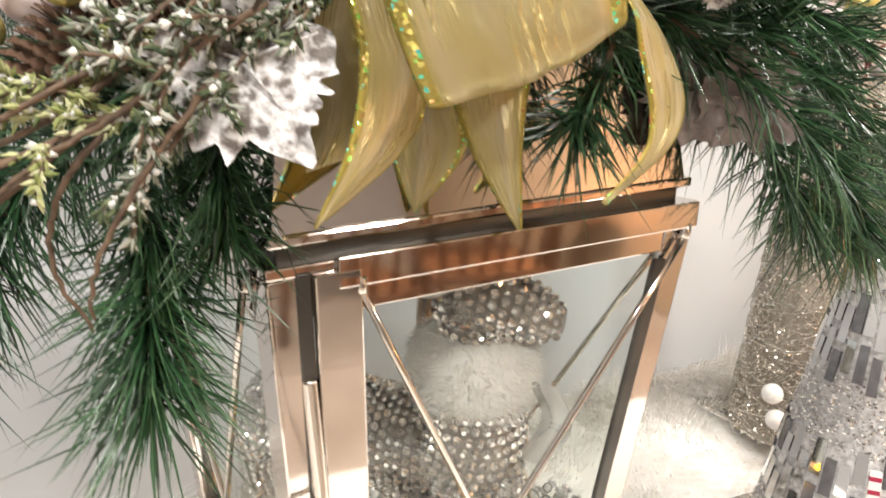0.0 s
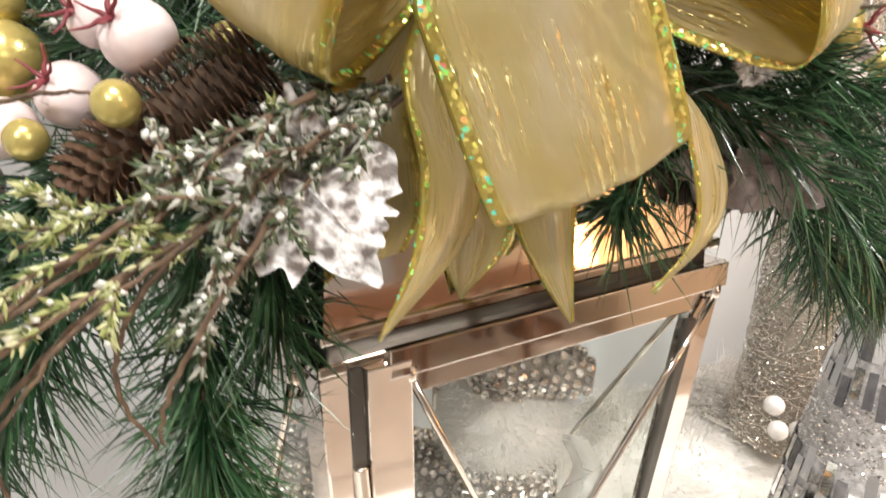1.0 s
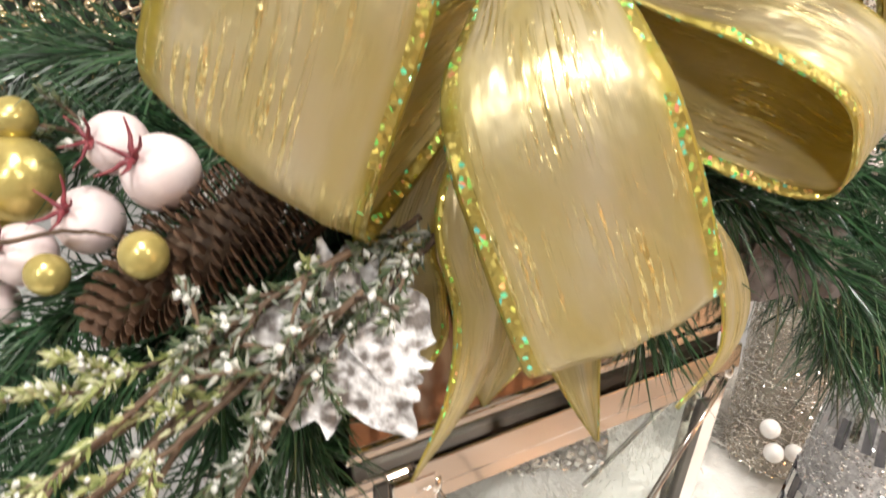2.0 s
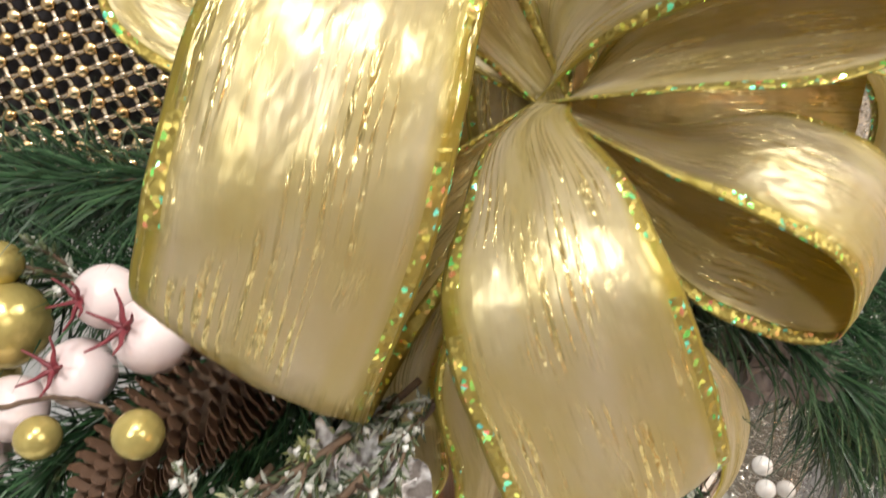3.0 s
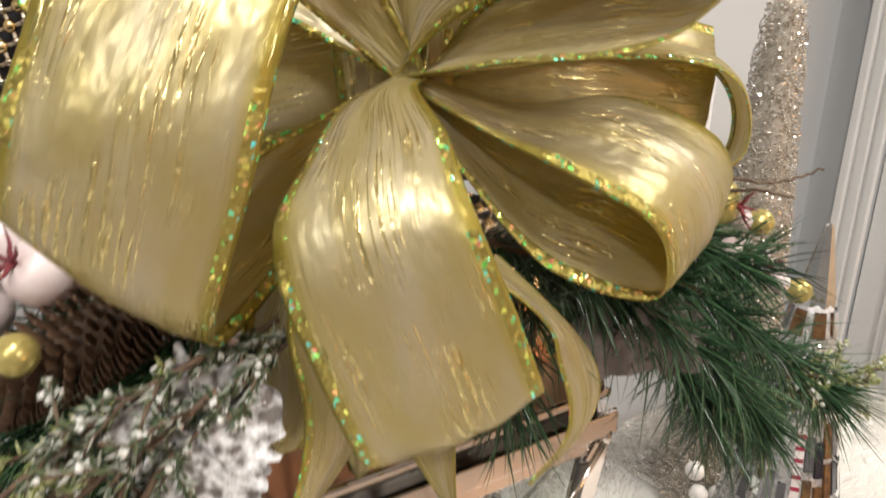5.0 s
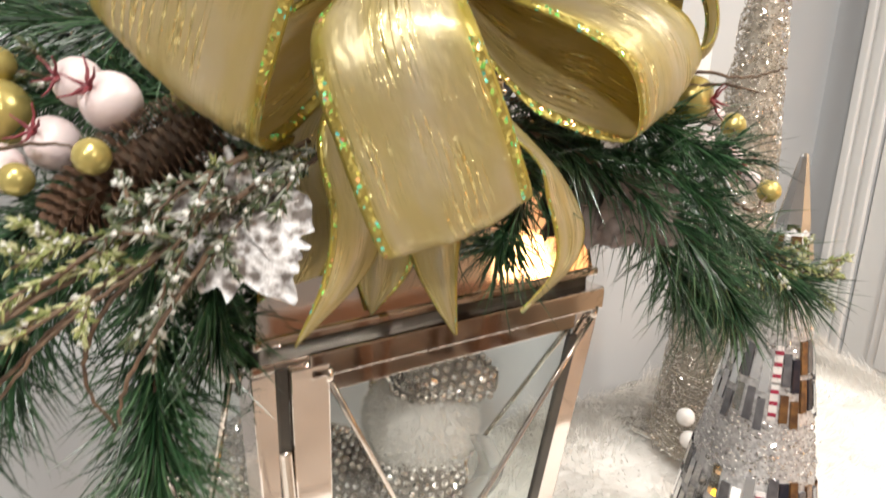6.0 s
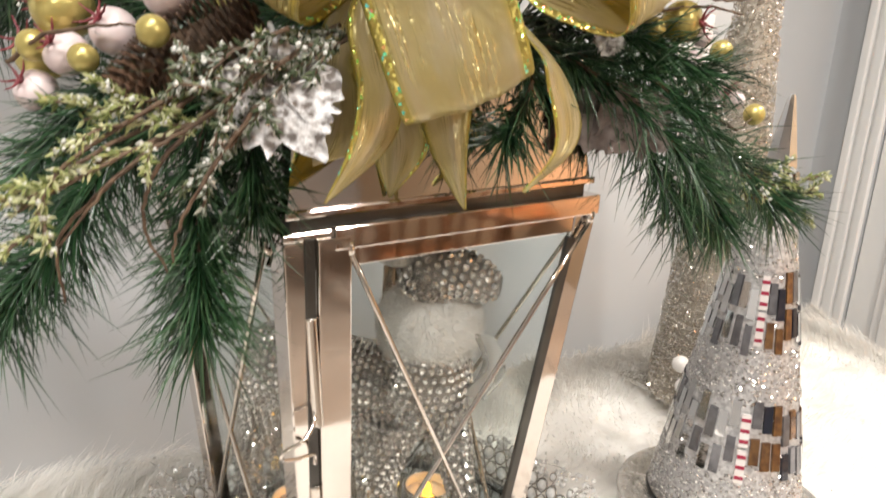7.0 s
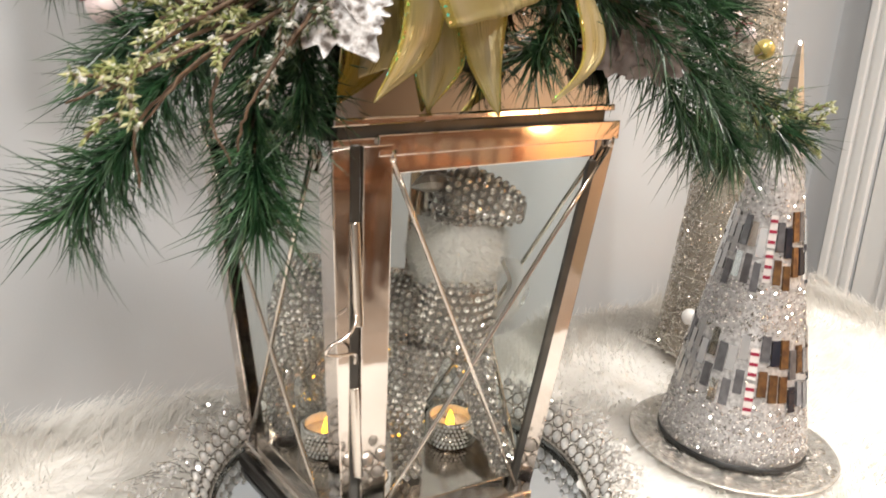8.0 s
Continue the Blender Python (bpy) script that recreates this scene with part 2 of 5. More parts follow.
LEAF_GREY = material("grey_brown_leaf", (0.10, 0.075, 0.065), 0.8, second=(0.22, 0.18, 0.165), scale=70, bump=0.8, bump_scale=300)
CONE_SCALE = material("pine_cone_scale", (0.050, 0.023, 0.012), 0.55, second=(0.17, 0.09, 0.048), scale=120, bump=0.4)
MESH_GOLD = material("gold_mesh", (0.72, 0.52, 0.24), 0.22, 1.0, island=((0.52, 0.36, 0.17), (0.72, 0.54, 0.30), (0.85, 0.70, 0.46)))
MESH_SILVER = material("champagne_mesh", (0.66, 0.58, 0.47), 0.25, 1.0, second=(0.48, 0.40, 0.30), scale=160)
MESH_DARK = material("dark_mesh_backing", (0.03, 0.028, 0.035), 0.7, second=(0.05, 0.045, 0.05), scale=60)
GLASS_CHIP = material("crackle_glass", (0.7, 0.69, 0.68), 0.08, 0.9, island=((0.40, 0.38, 0.37), (0.80, 0.78, 0.77), (0.96, 0.95, 0.94), (0.60, 0.58, 0.57)))
GROUT = material("silver_glitter_grout", (0.62, 0.61, 0.61), 0.34, 0.5, second=(0.36, 0.35, 0.35), scale=260, bump=0.8, bump_scale=700)
TILE_MIRROR = material("mirror_tile", (0.80, 0.80, 0.80), 0.04, 1.0, second=(0.74, 0.74, 0.75), scale=60)
TILE_BROWN = material("amber_tile", (0.13, 0.07, 0.04), 0.08, 0.5, second=(0.26, 0.14, 0.06), scale=160)
TILE_GREY = material("grey_tile", (0.20, 0.195, 0.205), 0.10, 0.5, second=(0.13, 0.125, 0.135), scale=120)
TILE_DARK = material("dark_glass_tile", (0.018, 0.02, 0.03), 0.06, 0.1, second=(0.035, 0.03, 0.035), scale=120)
TILE_RED = material("red_stripe_tile", (0.30, 0.03, 0.06), 0.2)
TILE_WHITE = material("white_tile", (0.74, 0.70, 0.68), 0.2, second=(0.66, 0.62, 0.6), scale=90)
CHAMPAGNE = material("champagne_beads", (0.66, 0.61, 0.54), 0.12, 0.8, island=((0.48, 0.43, 0.36), (0.72, 0.67, 0.60), (0.86, 0.83, 0.79), (0.60, 0.55, 0.47)))
CHAMPAGNE_CORE = material("champagne_core", (0.50, 0.45, 0.38), 0.5, 0.3, second=(0.40, 0.36, 0.30), scale=180, bump=0.8, bump_scale=500)
PLATE_SILVER = material("silver_filigree", (0.76, 0.73, 0.68), 0.26, 0.75, second=(0.56, 0.53, 0.49), scale=120, bump=0.9, bump_scale=260)
CANDLE_WAX = material("tea_light_wax", (0.80, 0.66, 0.52), 0.5, second=(0.76, 0.60, 0.46), scale=60)
BLACK_TRIM = material("black_base", (0.02, 0.02, 0.02), 0.4)
FLAME = bpy.data.materials.new("flame_glow")
FLAME.use_nodes = True
FLAME.node_tree.nodes["Principled BSDF"].inputs["Base Color"].default_value = (0.9, 0.6, 0.05, 1)
FLAME.node_tree.nodes["Principled BSDF"].inputs["Emission Color"].default_value = (1.0, 0.50, 0.02, 1)
FLAME.node_tree.nodes["Principled BSDF"].inputs["Emission Strength"].default_value = 9.0

SHADE_GLOW = bpy.data.materials.new("lamp_shade_glow")
SHADE_GLOW.use_nodes = True
SHADE_GLOW.node_tree.nodes["Principled BSDF"].inputs["Base Color"].default_value = (0.8, 0.6, 0.4, 1)
SHADE_GLOW.node_tree.nodes["Principled BSDF"].inputs["Emission Color"].default_value = (1.0, 0.52, 0.22, 1)
SHADE_GLOW.node_tree.nodes["Principled BSDF"].inputs["Emission Strength"].default_value = 28.0


# ---- mesh helpers ----
def mesh_of(name, verts, faces, mats, smooth=True, index=None):
    me = bpy.data.meshes.new(name)
    me.from_pydata([tuple(v) for v in verts], [], faces)
    for m in (mats if isinstance(mats, (list, tuple)) else [mats]):
        me.materials.append(m)
    if smooth:
        me.polygons.foreach_set("use_smooth", [True] * len(me.polygons))
    if index is not None:
        me.polygons.foreach_set("material_index", index)
    me.update()
    return me


def solid(name, verts, faces, mats, parent=None, label="", smooth=True, index=None):
    ob = new(name, mesh_of(name, verts, faces, mats, smooth, index))
    ob.parent = parent
    return tagged(ob, label) if label else ob


def part(name, bm, mat, parent=None, label="", smooth=False):
    me = bpy.data.meshes.new(name)
    bm.to_mesh(me)
    bm.free()
    me.materials.append(mat)
    if smooth:
        me.polygons.foreach_set("use_smooth", [True] * len(me.polygons))
    ob = new(name, me)
    ob.parent = parent
    return tagged(ob, label) if label else ob


def empty(name, m=Matrix(), **tags):
    ob = new(name)
    ob.matrix_basis = m
    ob.empty_display_size = 0.02
    return tagged(ob, **tags)


def box_bm(size, centre=(0, 0, 0), bevel=0.0, bm=None):
    bm = bm or bmesh.new()
    made = bmesh.ops.create_cube(bm, size=1.0, matrix=Matrix.Translation(centre) @ Matrix.Diagonal((*size, 1)))
    if bevel:
        edges = list({e for v in made["verts"] for e in v.link_edges})
        bmesh.ops.bevel(bm, geom=edges, offset=bevel, segments=2, profile=0.5, affect="EDGES")
    return bm


def lathe(profile, n=32, closed=True):
    """Vertices and faces of a turned shape from (radius, height) pairs."""
    verts, faces = [], []
    for r, z in profile:
        verts += [(r * math.cos(2 * math.pi * k / n), r * math.sin(2 * math.pi * k / n), z) for k in range(n)]
    for i in range(len(profile) - 1):
        for k in range(n):
            a, b = i * n + k, i * n + (k + 1) % n
            faces.append((a, b, b + n, a + n))
    if closed:
        faces.append(tuple(reversed(range(n))))
        faces.append(tuple(range((len(profile) - 1) * n, len(profile) * n)))
    return verts, faces


def spline(points, steps=8):
    """A smooth curve through the points (Catmull-Rom)."""
    p = [Vector(q) for q in points]
    p = [2 * p[0] - p[1]] + p + [2 * p[-1] - p[-2]]
    out = []
    for i in range(1, len(p) - 2):
        for s in range(steps):
            t = s / steps
            a, b, c, d = p[i - 1:i + 3]
            out.append(0.5 * (2 * b + (c - a) * t + (2 * a - 5 * b + 4 * c - d) * t * t + (3 * b - a - 3 * c + d) * t ** 3))
    out.append(p[-2])
    return out


def tube(points, radius, n=6, taper=None, cap=True, base=0):
    """Vertices and faces of a round bar along the points. taper: a function of 0..1."""
    verts, faces = [], []
    side = Vector((0.31, 0.17, 0.93)).normalized()
    for i, p in enumerate(points):
        a, b = points[max(i - 1, 0)], points[min(i + 1, len(points) - 1)]
        d = (b - a).normalized()
        x = d.cross(side)
        x = x.normalized() if x.length > 1e-4 else d.orthogonal().normalized()
        y = d.cross(x)
        r = radius * (taper(i / max(len(points) - 1, 1)) if taper else 1)
        verts += [p + r * (math.cos(2 * math.pi * k / n) * x + math.sin(2 * math.pi * k / n) * y) for k in range(n)]
    for i in range(len(points) - 1):
        for k in range(n):
            a, b = base + i * n + k, base + i * n + (k + 1) % n
            faces.append((a, b, b + n, a + n))
    if cap:
        faces.append(tuple(base + k for k in reversed(range(n))))
        faces.append(tuple(base + (len(points) - 1) * n + k for k in range(n)))
    return verts, faces


def gather(pieces):
    """Joins lists of (verts, faces) into one."""
    verts, faces = [], []
    for v, f in pieces:
        o = len(verts)
        verts += v
        faces += [tuple(o + k for k in q) for q in f]
    return verts, faces


OCTA = ([(1, 0, 0), (0, 1, 0), (-1, 0, 0), (0, -1, 0), (0, 0, 1), (0, 0, -1)],
        [(0, 1, 4), (1, 2, 4), (2, 3, 4), (3, 0, 4), (1, 0, 5), (2, 1, 5), (3, 2, 5), (0, 3, 5)])


def lump(place, size, turn):
    """A small eight-sided bead with its own size and turn."""
    q = Euler(turn).to_matrix()
    return [Vector(place) + q @ Vector((x * size[0], y * size[1], z * size[2])) for x, y, z in OCTA[0]], OCTA[1]


def ball(r, seg=20, rings=12):
    bm = bmesh.new()
    bmesh.ops.create_uvsphere(bm, u_segments=seg, v_segments=rings, radius=r)
    return bm


# ---- the room ----
def slab(name, u0, u1, v0, v1, z0, z1, mat, label="", category="", bevel=0.0):
    ob = part(name, box_bm((u1 - u0, v1 - v0, z1 - z0), ((u0 + u1) / 2, (v0 + v1) / 2, (z0 + z1) / 2), bevel), mat)
    ob.matrix_basis = HOME
    return tagged(ob, label or name.replace("_", " "), category or name.split("_")[0], kind="structure")


slab("wall_north", WEST, WALL_END, WALL, WALL + 0.12, FLOOR, CEILING, WALL_PAINT, "plain grey painted wall behind the table", "wall")
slab("wall_passage", WALL_END - 0.12, EAST, RECESS, RECESS + 0.12, FLOOR, CEILING, WALL_PAINT, "plain grey wall at the end of the passage", "wall")
slab("wall_passage_side", WALL_END - 0.12, WALL_END, WALL + 0.12, RECESS, FLOOR, CEILING, WALL_PAINT, "plain grey side of the passage", "wall")
slab("wall_south", WEST, EAST, BACK - 0.12, BACK, FLOOR, CEILING, WALL_PAINT, "plain grey wall across the room", "wall")
slab("wall_west", WEST - 0.12, WEST, BACK - 0.12, WALL + 0.12, FLOOR, CEILING, WALL_PAINT, "plain grey side wall", "wall")
DOOR0, DOOR1 = -0.10, 0.710
# Warmer than the rest of this wall: lamp glow is in its colour.
slab("wall_east", EAST, EAST + 0.12, BACK - 0.12, DOOR0, FLOOR, CEILING, GLOW_WALL, "side wall across the room, coloured warm for the lamp's glow", "wall")
slab("wall_east_over_door", EAST, EAST + 0.12, DOOR0, DOOR1, FLOOR + 2.06, CEILING, WALL_PAINT, "grey painted wall over the door", "wall")
slab("wall_east_corner", EAST, EAST + 0.12, DOOR1, RECESS + 0.12, FLOOR, CEILING, WALL_PAINT, "narrow grey wall between the door casing and the corner", "wall")
slab("floor", WEST, EAST, BACK, RECESS, FLOOR - 0.1, FLOOR - 0.004, GROUT_LINE, "beige tiled floor with dark joints", "floor")
slab("ceiling", WEST, EAST, BACK, RECESS, CEILING, CEILING + 0.1, CEILING_PAINT, "white painted ceiling", "ceiling")


def casing(v, way):
    """One upright of the door's moulded casing: raised outer band, stepped flat board and inner bead."""
    ob = empty("trim_casing", HOME, label="white moulded wooden door casing on the grey wall", category="trim", kind="structure")
    for name, a, b, d in (("outer_band", 0.0, 0.022, 0.030), ("outer_step", 0.022, 0.030, 0.018), ("flat_board", 0.030, 0.056, 0.022), ("inner_step", 0.056, 0.064, 0.012), ("inner_bead", 0.064, 0.085, 0.017)):
        v0, v1 = sorted((v + way * a, v + way * b))
        part(name, box_bm((d, v1 - v0, 2.12), (EAST - d / 2, (v0 + v1) / 2, FLOOR + 1.06), 0.003), WHITE_PAINT, ob)


casing(DOOR1 + 0.085, -1)
casing(DOOR0 - 0.085, 1)
door = empty("door_1", HOME, label="closed white panelled door in the grey wall", category="door", kind="structure")
part("leaf", box_bm((0.04, DOOR1 - DOOR0 - 0.006, 2.05), (EAST + 0.028, (DOOR0 + DOOR1) / 2, FLOOR + 1.025), 0.002), WHITE_PAINT, door)
for z0, z1 in ((0.14, 0.40), (0.455, 1.06), (1.20, 1.90)):
    for v0, v1 in ((DOOR0 + 0.09, DOOR0 + 0.36), (DOOR1 - 0.36, DOOR1 - 0.075)):
        part("panel", box_bm((0.012, v1 - v0, z1 - z0), (EAST + 0.006, (v0 + v1) / 2, FLOOR + (z0 + z1) / 2), 0.005), WHITE_PAINT, door)
        part("raised_field", box_bm((0.010, v1 - v0 - 0.05, z1 - z0 - 0.05), (EAST - 0.002, (v0 + v1) / 2, FLOOR + (z0 + z1) / 2), 0.004), WHITE_PAINT, door)

switch = empty("light_switch", HOME, label="white plastic light switch plate on the grey wall", category="switch")
part("plate", box_bm((0.075, 0.006, 0.115), (0.650, WALL - 0.003, 0.466), 0.002), WHITE_PAINT, switch)
part("rocker", box_bm((0.033, 0.006, 0.066), (0.650, WALL - 0.008, 0.466), 0.002), WHITE_PAINT, switch)

for u, v, _ in LAMPS:
    lamp = empty("ceiling_lamp", HOME @ pose(u, v, CEILING), label="round recessed white ceiling downlight, switched on", category="lamp", group="ceiling lamps")
    solid("ring", *lathe([(0.155, -0.004), (0.185, -0.004), (0.188, 0.0), (0.155, 0.0)], 32, False), WHITE_PAINT, lamp)

def dining_chair(m):
    ob = empty("dining_chair", m, label="brown wooden spindle-back dining chair standing across the room", category="chair", group="dining chairs")
    part("seat", box_bm((0.44, 0.42, 0.035), (0, 0, 0.45), 0.012), CHAIR_WOOD, ob)
    for x in (-0.19, 0.19):
        for y in (-0.18, 0.18):
            solid("leg", *tube([Vector((x * 1.1, y * 1.1, 0)), Vector((x, y, 0.435))], 0.018, 10), CHAIR_WOOD, ob)
    for k in range(6):
        x = -0.18 + 0.072 * k
        solid("spindle", *tube([Vector((x, 0.19, 0.46)), Vector((x * 1.08, 0.235, 0.70)), Vector((x * 1.1, 0.26, 0.91))], 0.013, 8), CHAIR_WOOD, ob)
    part("top_rail", box_bm((0.47, 0.03, 0.08), (0, 0.262, 0.94), 0.012), CHAIR_WOOD, ob)
    return ob


chair = dining_chair(HOME @ pose(0.44, -1.86, FLOOR, 0, 0, -8))
copy_thing(chair, HOME @ pose(1.00, -1.95, FLOOR, 0, 0, 8))

dining_table = empty("dining_table", HOME @ pose(0.50, -2.50, FLOOR), label="brown wooden dining table across the room", category="table")
part("tabletop", box_bm((1.60, 0.90, 0.035), (0, 0, 0.735), 0.012), CHAIR_WOOD, dining_table)
part("apron", box_bm((1.40, 0.70, 0.08), (0, 0, 0.677), 0.004), CHAIR_WOOD, dining_table)
for x in (-0.68, 0.68):
    for y in (-0.34, 0.34):
        solid("leg", *lathe([(0.030, 0.0), (0.024, 0.06), (0.036, 0.30), (0.026, 0.50), (0.040, 0.64), (0.040, 0.72)], 14), CHAIR_WOOD, dining_table).location = (x, y, 0)

side_table = empty("side_table", HOME @ pose(1.46, -2.10, FLOOR), label="small round brown wooden side table across the room", category="table")
solid("tabletop", *lathe([(0.20, 0.58), (0.215, 0.585), (0.215, 0.605), (0.20, 0.61)], 32), CHAIR_WOOD, side_table)
solid("pedestal", *lathe([(0.14, 0.0), (0.13, 0.02), (0.03, 0.05), (0.025, 0.30), (0.04, 0.40), (0.03, 0.58)], 20), CHAIR_WOOD, side_table)
table_lamp = empty("table_lamp", HOME @ pose(1.46, -2.10, FLOOR + 0.61), label="small table lamp with a glowing warm shade", category="lamp")
solid("base", *lathe([(0.060, 0.0), (0.060, 0.012), (0.022, 0.03), (0.034, 0.12), (0.030, 0.20), (0.010, 0.25), (0.008, 0.33)], 24), CHAIR_WOOD, table_lamp)
solid("shade", *lathe([(0.125, 0.29), (0.095, 0.49), (0.094, 0.49), (0.124, 0.29)], 32, False), SHADE_GLOW, table_lamp)

# ---- table with its fur cover ----
TAB = (-0.75, 0.93, -0.24, 0.335)
table = empty("table", HOME, label="brown wooden sideboard table under a white fur cover", category="table")
part("tabletop", box_bm((TAB[1] - TAB[0], TAB[3] - TAB[2], 0.03), ((TAB[0] + TAB[1]) / 2, (TAB[2] + TAB[3]) / 2, -0.022), 0.004), TABLE_WOOD, table)
for u in (TAB[0] + 0.06, TAB[1] - 0.06):
    for v in (TAB[2] + 0.06, TAB[3] - 0.06):
        part("leg", box_bm((0.06, 0.06, 0.723), (u, v, -0.3985), 0.004), TABLE_WOOD, table)


def fur_height(u, v):
    ease = min(max((u - 0.12) / 0.2, 0), 1) * min(max((v - 0.22) / 0.09, 0), 1)
    ridge = min(max((u - 0.10) / 0.1, 0), 1) * min(max((v - 0.285) / 0.045, 0), 1)
    return 0.008 + 0.017 * ease + 0.014 * ridge + 0.007 * noise.noise((u * 14, v * 14, 0.3)) + 0.004 * noise.noise((u * 37, v * 37, 4.3))


def fur_cover():
    """The cover's soft rolling backing and its pile of bent, clumped hairs."""
    cover = empty("fur_cover", HOME, label="white long-pile faux fur cover spread over the table", category="fur cover")
    nu, nv = 130, 76
    verts, faces = [], []
    for j in range(nv):
        for i in range(nu):
            u, v = TAB[0] - 0.01 + (TAB[1] - TAB[0] + 0.02) * i / (nu - 1), TAB[2] - 0.01 + (TAB[3] - TAB[2] + 0.02) * j / (nv - 1)
            edge = min(u - TAB[0], TAB[1] - u, v - TAB[2], TAB[3] - v)
            verts.append((u, v, fur_height(u, v) + (0 if edge > 0.0 else -0.02)))
    for j in range(nv - 1):
        for i in range(nu - 1):
            a = j * nu + i
            faces.append((a, a + 1, a + nu + 1, a + nu))
    solid("backing", verts, faces, FUR_BASE, cover)
    rng = random.Random(5)
    verts, faces = [], []
    total = 60000
    for k in range(total):
        if k < 17000:  # the far edge, seen against the wall
            u, v = rng.uniform(TAB[0], TAB[1]), TAB[3] - abs(rng.gauss(0, 0.035))
        elif k < 21000:
            u, v = TAB[1] - abs(rng.gauss(0, 0.03)), rng.uniform(TAB[2], TAB[3])
        else:
            u, v = rng.uniform(-0.6, TAB[1]), rng.uniform(-0.12, TAB[3])
        lu, lv = (u - 0.0), (v - 0.107)
        if math.hypot(lu, lv) < 0.172:
            continue
        a = -1.6 + 3.0 * noise.noise((u * 6, v * 6, 1.7)) + rng.gauss(0, 0.35)
        lean = (0.5 if k < 21000 else 0.85) + 0.5 * noise.noise((u * 13, v * 13, 8.1)) + rng.gauss(0, 0.15)
        length = rng.uniform(0.014, 0.029) * (2.1 if k < 21000 else 1.0) * (0.8 + 0.5 * noise.noise((u * 20, v * 20, 3.0)))
        d = Vector((math.cos(a) * lean, math.sin(a) * lean, 0.75)).normalized()
        s = d.cross(Vector((0, 0, 1))).normalized() * rng.uniform(0.0004, 0.0008)
        p = Vector((u, v, fur_height(u, v) - 0.001))
        m = p + d * length * 0.55
        e = m + (d + Vector((0, 0, -0.55))).normalized() * length * 0.5
        o = len(verts)
        verts += [p - s, p + s, m + s * 0.8, m - s * 0.8, e]
        faces += [(o, o + 1, o + 2, o + 3), (o + 3, o + 2, o + 4)]
    tagged(solid("strand_cover", verts, faces, FUR, cover, "long soft white fur strands"), kind="stuff")


fur_cover()


# ---- lantern ----
def half(z):
    """Half the width of the tapered lantern body at a height."""
    return 0.081 + (z - 0.03) * (0.107 - 0.081) / (0.344 - 0.03)


def bar_bm(a, b, w, d, side, bevel=0.0008):
    """A flat bar from a to b, w wide towards side and d deep."""
    a, b, side = Vector(a), Vector(b), Vector(side)
    z = (b - a).normalized()
    x = (side - side.dot(z) * z).normalized()
    y = z.cross(x)
    m = Matrix((x, y, z)).transposed().to_4x4()
    m.translation = (a + b) / 2
    bm = bmesh.new()
    bmesh.ops.create_cube(bm, size=1.0, matrix=m @ Matrix.Diagonal((w, d, (b - a).length, 1)))
    bmesh.ops.bevel(bm, geom=list(bm.edges), offset=bevel, segments=2, profile=0.5, affect="EDGES")
    return bm


